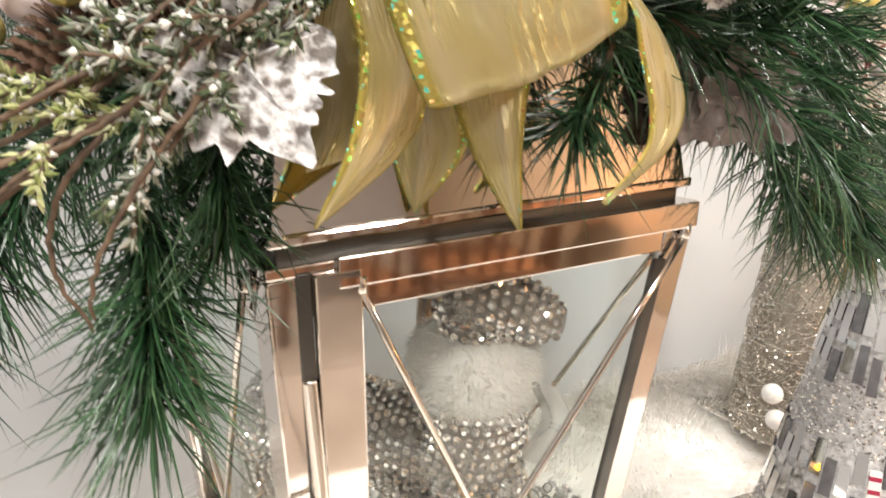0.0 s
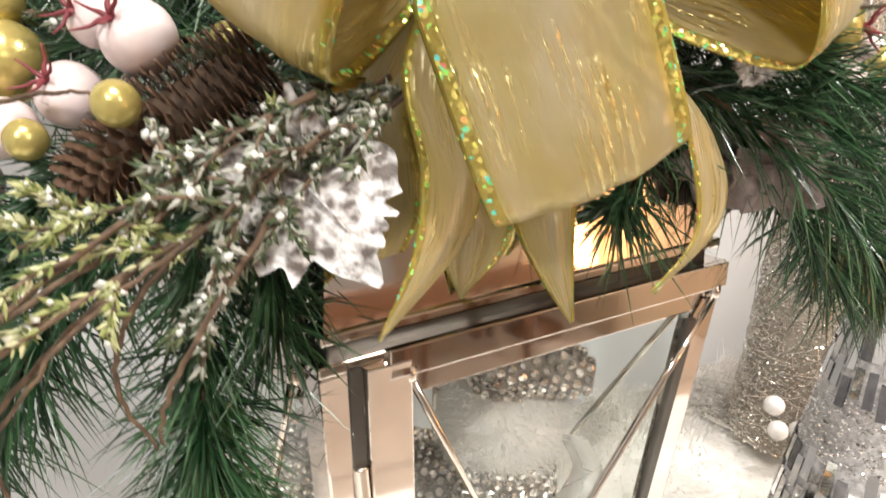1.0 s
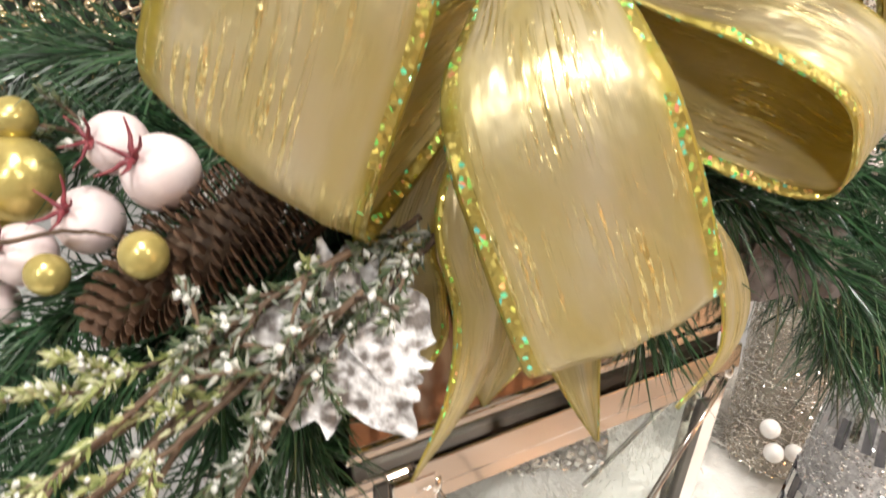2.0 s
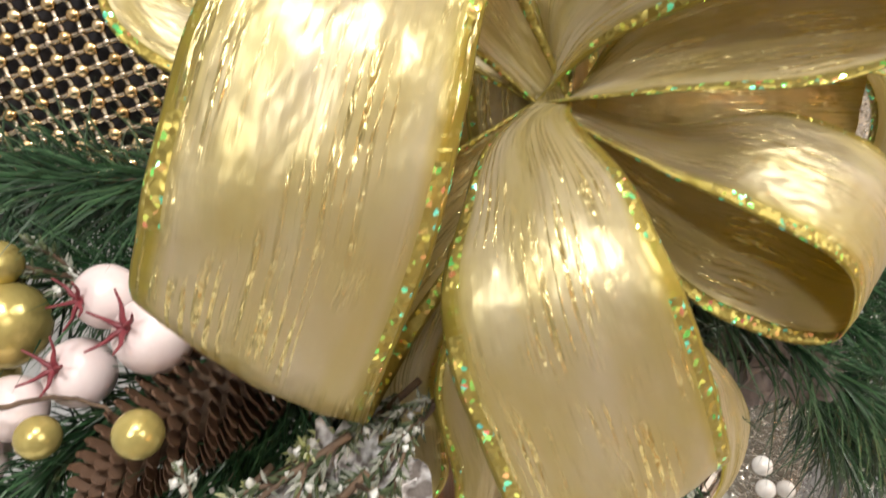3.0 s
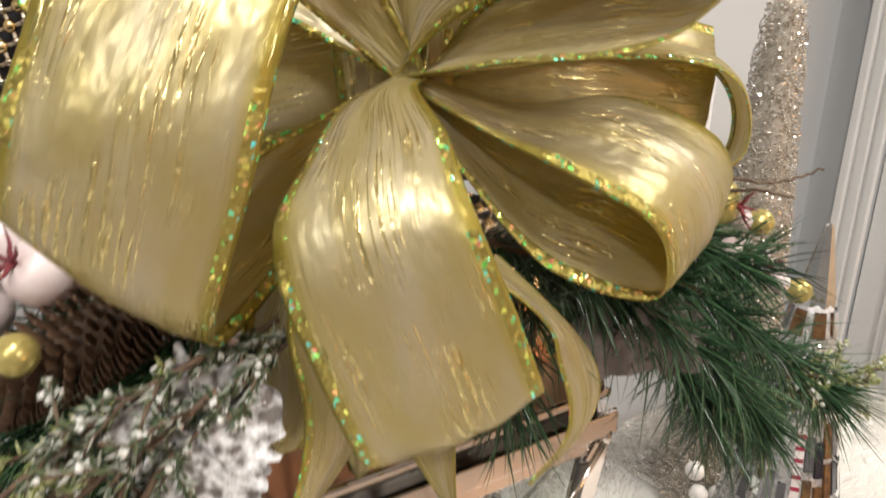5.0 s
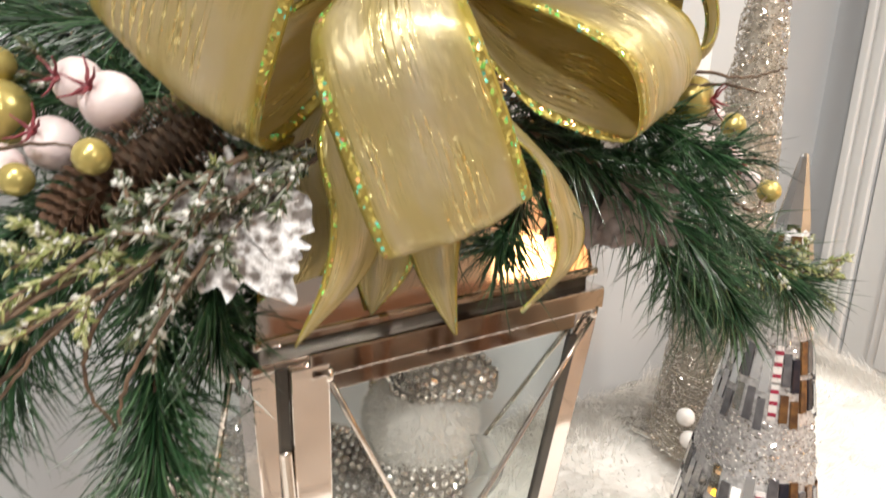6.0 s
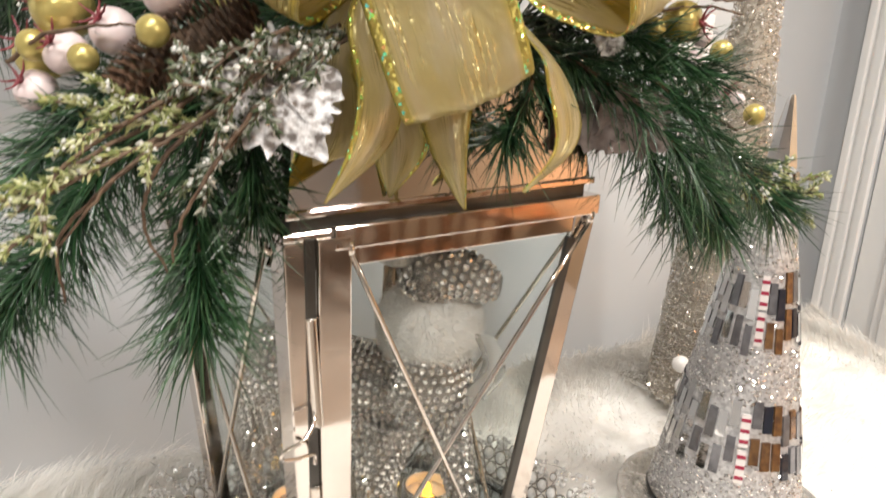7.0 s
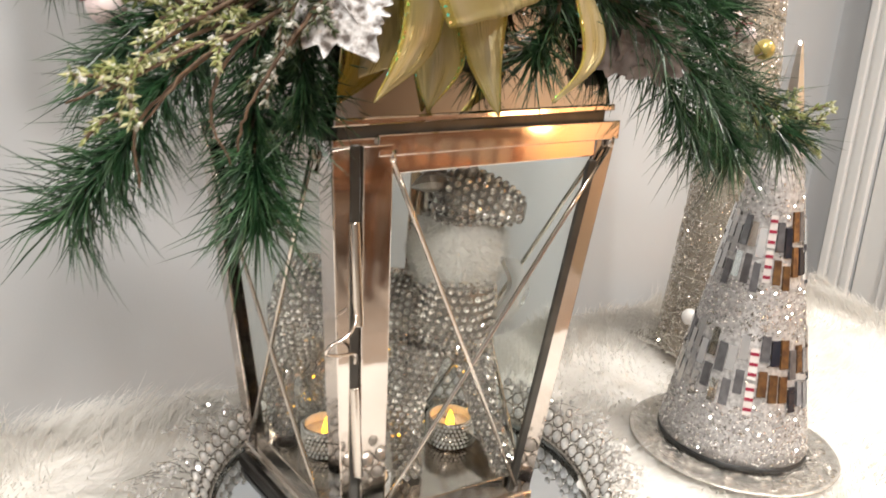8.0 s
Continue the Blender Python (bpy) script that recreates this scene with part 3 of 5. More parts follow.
def lantern():
    base = HOME @ pose(0, 0.107, 0)
    ob = empty("lantern", base, label="tapered copper-toned metal lantern with glass sides and crossed rods", category="lantern")
    z0, z1 = 0.045, 0.338
    # foot: two stepped plates, the lower with shade put into its colour
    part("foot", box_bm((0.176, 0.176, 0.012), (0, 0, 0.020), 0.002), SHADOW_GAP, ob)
    part("floor_plate", box_bm((0.168, 0.168, 0.012), (0, 0, 0.033), 0.002), STEEL, ob)
    # corner posts: an L of two flat strips each
    for sx, sy in ((-1, -1), (1, -1), (1, 1), (-1, 1)):
        a, b = (sx * half(z0), sy * half(z0), z0 - 0.006), (sx * half(z1), sy * half(z1), z1)
        w = 0.017
        for s, deep, name in (((-sx, 0, 0), (0, -sy, 0), "post"), ((0, -sy, 0), (-sx, 0, 0), "post")):
            off = Vector(s) * w / 2 + Vector(deep) * 0.0012
            part(name, bar_bm(Vector(a) + off, Vector(b) + off, w, 0.0024, s), COPPER, ob)
    # rails, panes and crossed rods on the four sides
    for k in range(4):
        turn = Matrix.Rotation(k * math.pi / 2, 4, "Z")
        front = k == 0
        def put(p):
            return turn @ Vector(p)
        side = turn.to_3x3() @ Vector((1, 0, 0))
        h0, h1 = half(z0), half(z1)
        back = 0.004 if front else 0.006
        up = turn.to_3x3() @ Vector((0, 0, 1))
        part("top_rail", bar_bm(put((-h1 + 0.018, -h1 + 0.003, z1 - 0.009)), put((h1 - 0.018, -h1 + 0.003, z1 - 0.009)), 0.020, 0.003, up), COPPER, ob)
        part("bottom_rail", bar_bm(put((-h0 + 0.018, -h0 + 0.003, z0 + 0.003)), put((h0 - 0.018, -h0 + 0.003, z0 + 0.003)), 0.018, 0.003, up), STEEL, ob)
        q = [put((s * (half(z) - 0.006), -half(z) + back + d, z)) for z in (z0, z1) for s in (-1, 1) for d in (0, 0.002)]
        pane = solid("pane", q, [(0, 2, 6, 4), (5, 7, 3, 1), (1, 3, 2, 0), (4, 6, 7, 5), (2, 3, 7, 6), (1, 0, 4, 5)], PANE, ob, smooth=False)
        pane.visible_shadow = False
        out = 0.0035
        top, low = (0.070, 0.098) if front else (0.088, 0.088), 0.064
        for s, t in ((-1, top[0]), (1, top[1])):
            a = put((s * t, -half(0.322) - out, 0.322 if s < 0 or not front else 0.330))
            b = put((-s * low, -half(0.050) - out, 0.050))
            rod = solid("cross_rod", *tube([a.lerp(b, f / 6) for f in range(7)], 0.0017, 8), STEEL, ob)
            solid("rod_eye", *tube([a + put((0, 0.0, 0.006)) - put((0, 0, 0)) , a, a + put((0, out + 0.001, -0.003))], 0.0026, 8), STEEL, ob)
    # door frame with hinges and hook on the front
    hz = 0.331
    for x0, x1, z_top in ((-0.089, -0.071, hz),):
        a, b = Vector((x0 + 0.009 + 0.018, -half(z0) - 0.003, z0)), Vector((x0 + 0.009, -half(hz) - 0.003, hz))
        part("door_stile", bar_bm(a, b, 0.019, 0.004, (1, 0, 0)), COPPER, ob)
        # dark bar in place of the shaded gap beside the hinges
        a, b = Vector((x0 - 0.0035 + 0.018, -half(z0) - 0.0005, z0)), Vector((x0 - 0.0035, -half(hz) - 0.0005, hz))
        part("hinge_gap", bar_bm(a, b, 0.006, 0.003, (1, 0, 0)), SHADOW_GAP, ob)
    # dark strip that paints the shaded inner side of the right post
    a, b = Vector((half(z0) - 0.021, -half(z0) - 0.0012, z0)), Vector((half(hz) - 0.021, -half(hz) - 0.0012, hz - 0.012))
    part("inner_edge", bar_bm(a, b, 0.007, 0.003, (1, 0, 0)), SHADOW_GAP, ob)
    part("door_top_rail", bar_bm((-0.080, -half(0.322) - 0.0035, 0.3382), (half(0.322) - 0.002, -half(0.322) - 0.0035, 0.3370), 0.0130, 0.004, (0, 0, 1)), COPPER, ob)
    for zc in (0.250, 0.135):
        f = (0.331 - zc) / (0.331 - z0)
        x = -0.0925 + 0.018 * f
        axis = Vector((0.018 / (0.331 - z0) * -1, 0, 1)).normalized()
        c = Vector((x, -half(zc) - 0.004, zc))
        solid("hinge", *tube([c + axis * t for t in (-0.034, -0.033, -0.004, 0.004, 0.033, 0.034)], 0.0032, 10), STEEL, ob)
    hook = [(-0.088, -0.100, 0.236), (-0.089, -0.106, 0.222), (-0.098, -0.112, 0.214), (-0.109, -0.112, 0.209), (-0.110, -0.110, 0.203), (-0.101, -0.108, 0.200), (-0.088, -0.103, 0.197), (-0.085, -0.099, 0.188)]
    solid("latch_hook", *tube(spline(hook, 6), 0.0012, 8), STEEL, ob, "thin bent steel wire hook")
    # recessed neck, coloured dark for the shade under the eave; eave and steep roof
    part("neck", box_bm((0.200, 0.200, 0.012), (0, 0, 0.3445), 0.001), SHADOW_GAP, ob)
    part("eave", box_bm((0.2085, 0.2085, 0.005), (0, 0, 0.3520), 0.0012), COPPER, ob)
    part("top_frame", box_bm((0.2135, 0.2135, 0.005), (0, 0, 0.3405), 0.001), COPPER, ob)
    e, t, ze, zt = 0.1015, 0.0891, 0.3545, 0.443
    for k in range(4):
        turn = Matrix.Rotation(k * math.pi / 2, 4, "Z")
        q = []
        for d in (0, 0.0015):
            q += [turn @ Vector(p) for p in ((-e + d, -e + d, ze), (e - d, -e + d, ze), (t - d, -t + d, zt), (-t + d, -t + d, zt))]
        solid("roof_panel", q, [(0, 1, 2, 3), (7, 6, 5, 4), (0, 4, 5, 1), (1, 5, 6, 2), (2, 6, 7, 3), (3, 7, 4, 0)], COPPER, ob, smooth=False)
    part("roof_cap", box_bm((0.182, 0.182, 0.004), (0, 0, 0.4445), 0.001), COPPER, ob)
    square = ("cross_rod", "rod_eye", "door_stile", "hinge_gap", "inner_edge", "hinge", "latch_hook")
    for piece in ob.children:  # the lantern stands a little out of square, and its top hangs down towards the hinges
        sag = piece.name.split(".")[0] not in square
        for vert in piece.data.vertices:
            if sag:
                vert.co.z += (0.065 * (vert.co.x - 0.05) + 0.0003) * min(max((vert.co.z - 0.27) / 0.055, 0), 1)
            vert.co.x -= 0.20 * (vert.co.y + 0.107)
    return ob


lantern()


# ---- mirror tray with crystal rim ----
def tray():
    ob = empty("mirror_tray", HOME @ pose(0, 0.107, 0), label="round mirror tray with a rim of linked crystal beads", category="tray")
    solid("mirror", *lathe([(0.160, 0.004), (0.166, 0.006), (0.166, 0.012), (0.163, 0.0135)], 64), MIRROR, ob)
    solid("rim_wire", *lathe([(0.164, 0.012), (0.168, 0.012), (0.168, 0.017), (0.164, 0.017)], 64, False), CRYSTAL_WIRE, ob)
    stone = mesh_of("crystal", *lathe([(0.0055, -0.0012), (0.0055, 0.0006), (0.004, 0.0026), (0.0018, 0.0034)], 8), CRYSTAL, False)
    ring = mesh_of("setting", *gather([tube([Vector((0.0066 * math.cos(2 * math.pi * k / 12), 0.0066 * math.sin(2 * math.pi * k / 12), 0)) for k in range(13)], 0.0010, 5)]), CRYSTAL_WIRE)
    for row, (r, z, tilt) in enumerate(((0.1705, 0.0225, 66), (0.1765, 0.0345, 62), (0.183, 0.046, 60))):
        n = 76 if row < 2 else 40
        for k in range(n):
            a = 2 * math.pi * (k + 0.5 * row) / n
            m = Matrix.Rotation(a, 4, "Z") @ pose(r, 0, z) @ pose(0, 0, 0, 0, -tilt, 0)
            if row == 2:
                m = m @ Matrix.Scale(0.62, 4)
            s = new("crystal", stone)
            s.parent, s.matrix_basis = ob, m
            w = new("setting", ring)
            w.parent, w.matrix_basis = s, Matrix()
    # sprays of beaded wire that stick out from the rim
    rng = random.Random(11)
    wires, beads = [], []
    for k in range(190):
        a = rng.uniform(0, 2 * math.pi)
        if 3.7 < a < 5.3:
            continue
        d = Vector((math.cos(a), math.sin(a), 0))
        side = Vector((-d.y, d.x, 0))
        p = d * 0.182 + Vector((0, 0, 0.030))
        length = rng.uniform(0.012, 0.036) * (1.6 if 2.3 < a < 3.7 else 1.0)
        e = p + d * length + side * rng.gauss(0, 0.012) + Vector((0, 0, rng.uniform(-0.008, 0.022)))
        pts = [p, p.lerp(e, 0.5) + Vector((0, 0, 0.006)), e]
        wires.append(tube(spline(pts, 3), 0.0004, 4))
        for _ in range(8):
            c = p.lerp(e, rng.uniform(0.35, 1.05)) + Vector([rng.gauss(0, 0.003) for _ in range(3)])
            beads.append(lump(c, [rng.uniform(0.0017, 0.0034)] * 3, [rng.uniform(0, 6) for _ in range(3)]))
    tagged(solid("spray_wire", *gather(wires), CRYSTAL_WIRE, ob), kind="stuff")
    tagged(solid("spray_bead", *gather(beads), CRYSTAL, ob, smooth=False), kind="stuff")


tray()


# ---- tea lights ----
def tea_light():
    ob = empty("tea_light", label="lit battery tea light in a crystal-studded cup on the lantern floor", category="candle", group="tea lights")
    solid("cup", *lathe([(0.017, 0.0), (0.0205, 0.001), (0.021, 0.026), (0.0200, 0.0265), (0.0196, 0.025), (0.0194, 0.007)], 28, False), STEEL, ob)
    # wax-coloured ring added for the flame's glow on the cup's inner wall
    solid("liner", *lathe([(0.0189, 0.017), (0.0189, 0.0255), (0.0193, 0.0258), (0.0193, 0.017)], 28, False), CANDLE_WAX, ob)
    solid("wax", *lathe([(0.0188, 0.006), (0.0188, 0.0175), (0.014, 0.0163), (0.006, 0.0158)], 28), CANDLE_WAX, ob)
    solid("flame", *lathe([(0.0030, 0.0155), (0.0038, 0.0180), (0.0034, 0.0215), (0.0020, 0.0262), (0.0006, 0.0300)], 14), FLAME, ob, "glowing yellow plastic flame")
    pieces = []
    for row in range(6):
        for k in range(34):
            a = 2 * math.pi * (k + 0.5 * (row % 2)) / 34
            pieces.append(lump((0.0213 * math.cos(a), 0.0213 * math.sin(a), 0.003 + row * 0.0042), (0.0019,) * 3, (0.3 * k, a, row)))
    solid("crystal_stud_cover", *gather(pieces), CRYSTAL, ob, smooth=False)
    return ob


first = tea_light()
first.matrix_basis = HOME @ pose(0.052, 0.120, 0.040)
for u, v, turn in ((-0.058, 0.150, 40), (-0.058, 0.062, 100)):
    copy_thing(first, HOME @ pose(u, v, 0.040, 0, 0, turn))


# ---- deer figurine ----
def studded(points, radii, gem=0.0031, flat=1.0):
    """A limb or trunk along the points, and rows of faceted stones all over it."""
    pts = spline(points, 6)
    rad = [v.x for v in spline([(r, 0, 0) for r in radii], 6)]
    n = 16
    verts, faces = tube(pts, 1.0, n, lambda f: rad[min(int(round(f * (len(pts) - 1))), len(pts) - 1)])
    gems = []
    dist, row = 0.0, 0
    side = Vector((0.31, 0.17, 0.93)).normalized()
    for i in range(1, len(pts)):
        seg = pts[i] - pts[i - 1]
        while row * gem * 1.8 <= dist + seg.length:
            f = (row * gem * 1.8 - dist) / max(seg.length, 1e-6)
            p, r = pts[i - 1].lerp(pts[i], f), rad[i - 1] + (rad[i] - rad[i - 1]) * f
            d = seg.normalized()
            x = d.cross(side).normalized()
            y = d.cross(x)
            count = max(5, int(2 * math.pi * r / (gem * 2.05)))
            for k in range(count):
                a = 2 * math.pi * (k + 0.5 * (row % 2)) / count
                out = math.cos(a) * x + math.sin(a) * y
                c = p + out * r
                t1, t2 = d, out.cross(d)
                ring = [c + gem * 0.95 * (math.cos(q * math.pi / 3) * t1 + math.sin(q * math.pi / 3) * t2) for q in range(6)]
                table_ring = [c + out * gem * 0.75 + gem * 0.5 * (math.cos(q * math.pi / 3 + 0.5) * t1 + math.sin(q * math.pi / 3 + 0.5) * t2) for q in range(6)]
                gems.append((ring + table_ring, [(q, (q + 1) % 6, 6 + (q + 1) % 6, 6 + q) for q in range(6)] + [tuple(range(6, 12))]))
            row += 1
        dist += seg.length
    return (verts, faces), gems


def deer():
    """One plain figurine: trunk, neck, head, legs, ears and tail in one mesh."""
    limbs = [
        ([(0.054, 0.414, 0.182), (0.034, 0.420, 0.180), (-0.015, 0.432, 0.180), (-0.062, 0.446, 0.182), (-0.096, 0.455, 0.178), (-0.114, 0.460, 0.176)], [0.018, 0.033, 0.032, 0.033, 0.035, 0.014]),
        ([(0.032, 0.420, 0.178), (0.036, 0.414, 0.200), (0.037, 0.411, 0.235), (0.037, 0.409, 0.270)], [0.036, 0.033, 0.025, 0.020]),
        ([(0.018, 0.412, 0.278), (0.036, 0.406, 0.283), (0.056, 0.400, 0.282), (0.074, 0.395, 0.278), (0.084, 0.392, 0.277)], [0.012, 0.0215, 0.018, 0.013, 0.006]),
        ([(0.008, 0.412, 0.158), (0.001, 0.406, 0.120), (0.002, 0.404, 0.085), (0.004, 0.406, 0.050), (0.006, 0.406, 0.042)], [0.024, 0.0165, 0.0120, 0.0105, 0.0100]),
        ([(0.050, 0.424, 0.160), (0.060, 0.424, 0.125), (0.068, 0.422, 0.092), (0.084, 0.420, 0.055), (0.088, 0.420, 0.043)], [0.019, 0.0135, 0.0105, 0.0095, 0.0095]),
        ([(-0.094, 0.452, 0.165), (-0.104, 0.456, 0.125), (-0.116, 0.462, 0.095), (-0.112, 0.460, 0.060), (-0.110, 0.458, 0.043)], [0.028, 0.017, 0.011, 0.0095, 0.009]),
        ([(-0.075, 0.470, 0.165), (-0.080, 0.478, 0.125), (-0.092, 0.486, 0.095), (-0.086, 0.484, 0.060), (-0.084, 0.482, 0.043)], [0.026, 0.016, 0.011, 0.0095, 0.009]),
    ]
    pieces, gems = [], []
    for pts, rad in limbs:
        body, g = studded(pts, rad)
        pieces.append(body)
        gems += g
    for s in (-1, 1):  # ears
        tip = Vector((-0.002, 0.404 + 0.010 * s, 0.306 if s > 0 else 0.290))
        root = Vector((0.026, 0.404 + 0.006 * s, 0.295))
        pieces.append(tube(spline([root, root.lerp(tip, 0.5) + Vector((0, -0.003, 0.002)), tip], 4), 0.0095, 8, lambda f: 0.35 + 2.4 * f * (1 - f) - 0.32 * f))
    verts, faces = gather(pieces)
    count = len(faces)
    gv, gf = gather(gems)
    o = len(verts)
    ob = solid("deer_figurine", verts + gv, faces + [tuple(o + k for k in f) for f in gf], [DEER_SKIN, RHINESTONE], smooth=False, index=[0] * count + [1] * len(gf))
    return tagged(ob, "silver rhinestone-covered standing deer figurine inside the lantern", "figurine")


deer()


def plush_scarf():
    ob = empty("plush_scarf", label="white fluffy scarf tied round the neck of the deer figurine", category="scarf")
    c = Vector((0.036, 0.411, 0.240))
    profile = [(0.016, -0.026), (0.033, -0.022), (0.040, -0.008), (0.040, 0.008), (0.033, 0.021), (0.018, 0.026)]
    v, f = lathe(profile, 24)
    v = [c + Vector((x * 0.92, y * 0.80, z)) * (1 + 0.05 * noise.noise((x * 90, y * 90, z * 90))) for x, y, z in v]
    solid("wrap", v, f, PLUSH, ob)
    rng = random.Random(3)
    verts, faces = [], []
    for _ in range(5200):
        z = rng.uniform(-0.026, 0.026)
        a = rng.uniform(0, 2 * math.pi)
        r = 0.041 - 0.010 * abs(z / 0.026) ** 2.5
        n = Vector((math.cos(a) * 0.92, math.sin(a) * 0.80, 0))
        p = c + n * r * 0.97 + Vector((0, 0, z))
        d = (n + Vector((rng.gauss(0, 0.5), rng.gauss(0, 0.5), rng.gauss(-0.1, 0.5)))).normalized()
        s = d.orthogonal().normalized() * 0.0003
        o = len(verts)
        verts += [p - s, p + s, p + d * rng.uniform(0.003, 0.008)]
        faces.append((o, o + 1, o + 2))
    tagged(solid("fluff", verts, faces, PLUSH, ob), kind="stuff")
    v, f = [], []
    for i, p in enumerate(spline([(0.074, 0.392, 0.240), (0.083, 0.389, 0.222), (0.080, 0.392, 0.205), (0.070, 0.393, 0.190)], 5)):
        v += [p + Vector((-0.008, 0.004, 0)), p + Vector((0.008, -0.004, 0.0)), p + Vector((0.008, -0.003, 0.0)), p + Vector((-0.008, 0.005, 0))]
    for i in range(15):
        o = 4 * i
        for k in range(4):
            f.append((o + k, o + (k + 1) % 4, o + 4 + (k + 1) % 4, o + 4 + k))
    solid("ribbon_end", v, f, SHEER, ob, "sheer white ribbon end")


plush_scarf()


# ---- bow ----
KNOT = Vector((0.030, 0.322, 0.518))
BOW = empty("bow", Matrix.Translation(KNOT), label="large gold metallic wired ribbon bow with glitter edges", category="bow")


def ribbon(name, left, right, steps=9, across=10, crinkle=0.0011, bow_out=0.004, seed=0.0, label=""):
    """A wired ribbon between two edge curves, gently bulged and crinkled, with a glitter edging on both sides."""
    a, b = spline(left, steps), spline(right, steps)
    verts, faces, uvs = [], [], []
    run = 0.0
    for i in range(len(a)):
        if i:
            run += ((a[i] + b[i]) / 2 - (a[i - 1] + b[i - 1]) / 2).length
        j0, j1 = max(i - 1, 0), min(i + 1, len(a) - 1)
        along = (a[j1] + b[j1] - a[j0] - b[j0])
        nrm = along.cross(b[i] - a[i])
        nrm = nrm.normalized() if nrm.length > 1e-9 else Vector((0, -1, 0))
        wide = (b[i] - a[i]).length
        for k in range(across + 1):
            f = k / across
            p = a[i].lerp(b[i], f)
            soft = 4 * f * (1 - f) * min(1, wide / 0.05)
            wave = noise.noise((f * 9 + seed, run * 16, seed)) + 0.6 * noise.noise((f * 22 + seed, run * 9, seed + 3))
            verts.append(p + nrm * (bow_out * soft + crinkle * wave * (0.3 + soft)) - KNOT)
            uvs.append(((f - 0.5) * 0.063, run))
    m = across + 1
    for i in range(len(a) - 1):
        for k in range(across):
            q = i * m + k
            faces.append((q, q + 1, q + 1 + m, q + m))
    ob = solid(name, verts, faces, RIBBON, BOW, label)
    layer = ob.data.uv_layers.new(name="UVMap")
    for loop in ob.data.loops:
        layer.data[loop.index].uv = uvs[loop.vertex_index]
    mod = ob.modifiers.new("thickness", "SOLIDIFY")
    mod.thickness = 0.0004
    for side in (0, across):
        band, quads = [], []
        for i in range(len(a)):
            p, inner = Vector(verts[i * m + side]), Vector(verts[i * m + (1 if side == 0 else across - 1)])
            j0, j1 = max(i - 1, 0), min(i + 1, len(a) - 1)
            w = (inner - p)
            reach = min(0.0056, w.length * 0.95)
            w = w.normalized() if w.length > 1e-7 else Vector((1, 0, 0))
            d = Vector(verts[j1 * m + side]) - Vector(verts[j0 * m + side])
            up = d.cross(w)
            up = up.normalized() * 0.0004 if up.length > 1e-9 else Vector((0, -0.0004, 0))
            band += [p - w * 0.0006, p + w * 0.0008 + up, p + w * reach * 0.8 + up, p + w * reach, p + w * reach * 0.8 - up, p + w * 0.0008 - up]
            if i:
                o = 6 * i
                quads += [(o - 6 + q, o - 6 + (q + 1) % 6, o + (q + 1) % 6, o + q) for q in range(6)]
        quads += [tuple(range(6)), tuple(6 * (len(a) - 1) + q for q in reversed(range(6)))]
        solid("edging", band, quads, RIBBON_EDGE, ob)
    return ob


K0, K1 = KNOT + Vector((-0.006, 0, 0.004)), KNOT + Vector((0.006, 0, 0.004))
ribbon("loop", [K0, (-0.020, 0.300, 0.556), (-0.0506, 0.2760, 0.5679), (-0.0602, 0.2520, 0.5533), (-0.0689, 0.2420, 0.5274), (-0.0739, 0.2360, 0.5069), (-0.0798, 0.2470, 0.4837), (-0.060, 0.295, 0.478), K0],
       [K1, (0.018, 0.310, 0.556), (0.0094, 0.2910, 0.5669), (0.0012, 0.2620, 0.5482), (-0.0040, 0.2470, 0.5271), (-0.0118, 0.2440, 0.4965), (-0.0306, 0.2610, 0.4404), (-0.012, 0.300, 0.455), K1], seed=1.3)
ribbon("loop", [K0, (0.006, 0.300, 0.511), (-0.003, 0.275, 0.495), (-0.008, 0.257, 0.484), (-0.007, 0.250, 0.468), (-0.001, 0.250, 0.448), (0.019, 0.258, 0.397), (0.022, 0.290, 0.420), (0.020, 0.312, 0.480)],
       [K1, (0.033, 0.300, 0.519), (0.042, 0.275, 0.508), (0.047, 0.258, 0.495), (0.053, 0.250, 0.481), (0.065, 0.254, 0.454), (0.077, 0.264, 0.423), (0.070, 0.295, 0.435), (0.045, 0.312, 0.485)], seed=4.1)
ribbon("loop", [K0, (0.059, 0.305, 0.504), (0.083, 0.292, 0.494), (0.112, 0.285, 0.479), (0.124, 0.290, 0.462), (0.125, 0.300, 0.443), (0.099, 0.302, 0.447), (0.072, 0.310, 0.463), K0],
       [K1, (0.073, 0.330, 0.513), (0.116, 0.335, 0.516), (0.155, 0.340, 0.502), (0.169, 0.345, 0.484), (0.163, 0.345, 0.476), (0.125, 0.338, 0.500), (0.078, 0.333, 0.508), K1], seed=7.7)
ribbon("loop", [K0, (0.043, 0.310, 0.541), (0.068, 0.285, 0.555), (0.093, 0.272, 0.562), (0.116, 0.268, 0.561), (0.121, 0.270, 0.551), (0.111, 0.272, 0.539), (0.090, 0.274, 0.532), (0.063, 0.290, 0.529), K0],
       [K1, (0.022, 0.325, 0.567), (0.040, 0.325, 0.590), (0.075, 0.325, 0.605), (0.126, 0.325, 0.599), (0.145, 0.330, 0.569), (0.140, 0.330, 0.566), (0.105, 0.330, 0.566), (0.060, 0.328, 0.552), K1], seed=2.9)
ribbon("loop", [K1, (0.110, 0.350, 0.530), (0.160, 0.352, 0.527), (0.180, 0.360, 0.508), (0.176, 0.360, 0.486), (0.130, 0.345, 0.490), K1],
       [K0, (0.110, 0.385, 0.540), (0.165, 0.395, 0.532), (0.190, 0.400, 0.508), (0.184, 0.400, 0.480), (0.130, 0.380, 0.488), K0], seed=9.2)
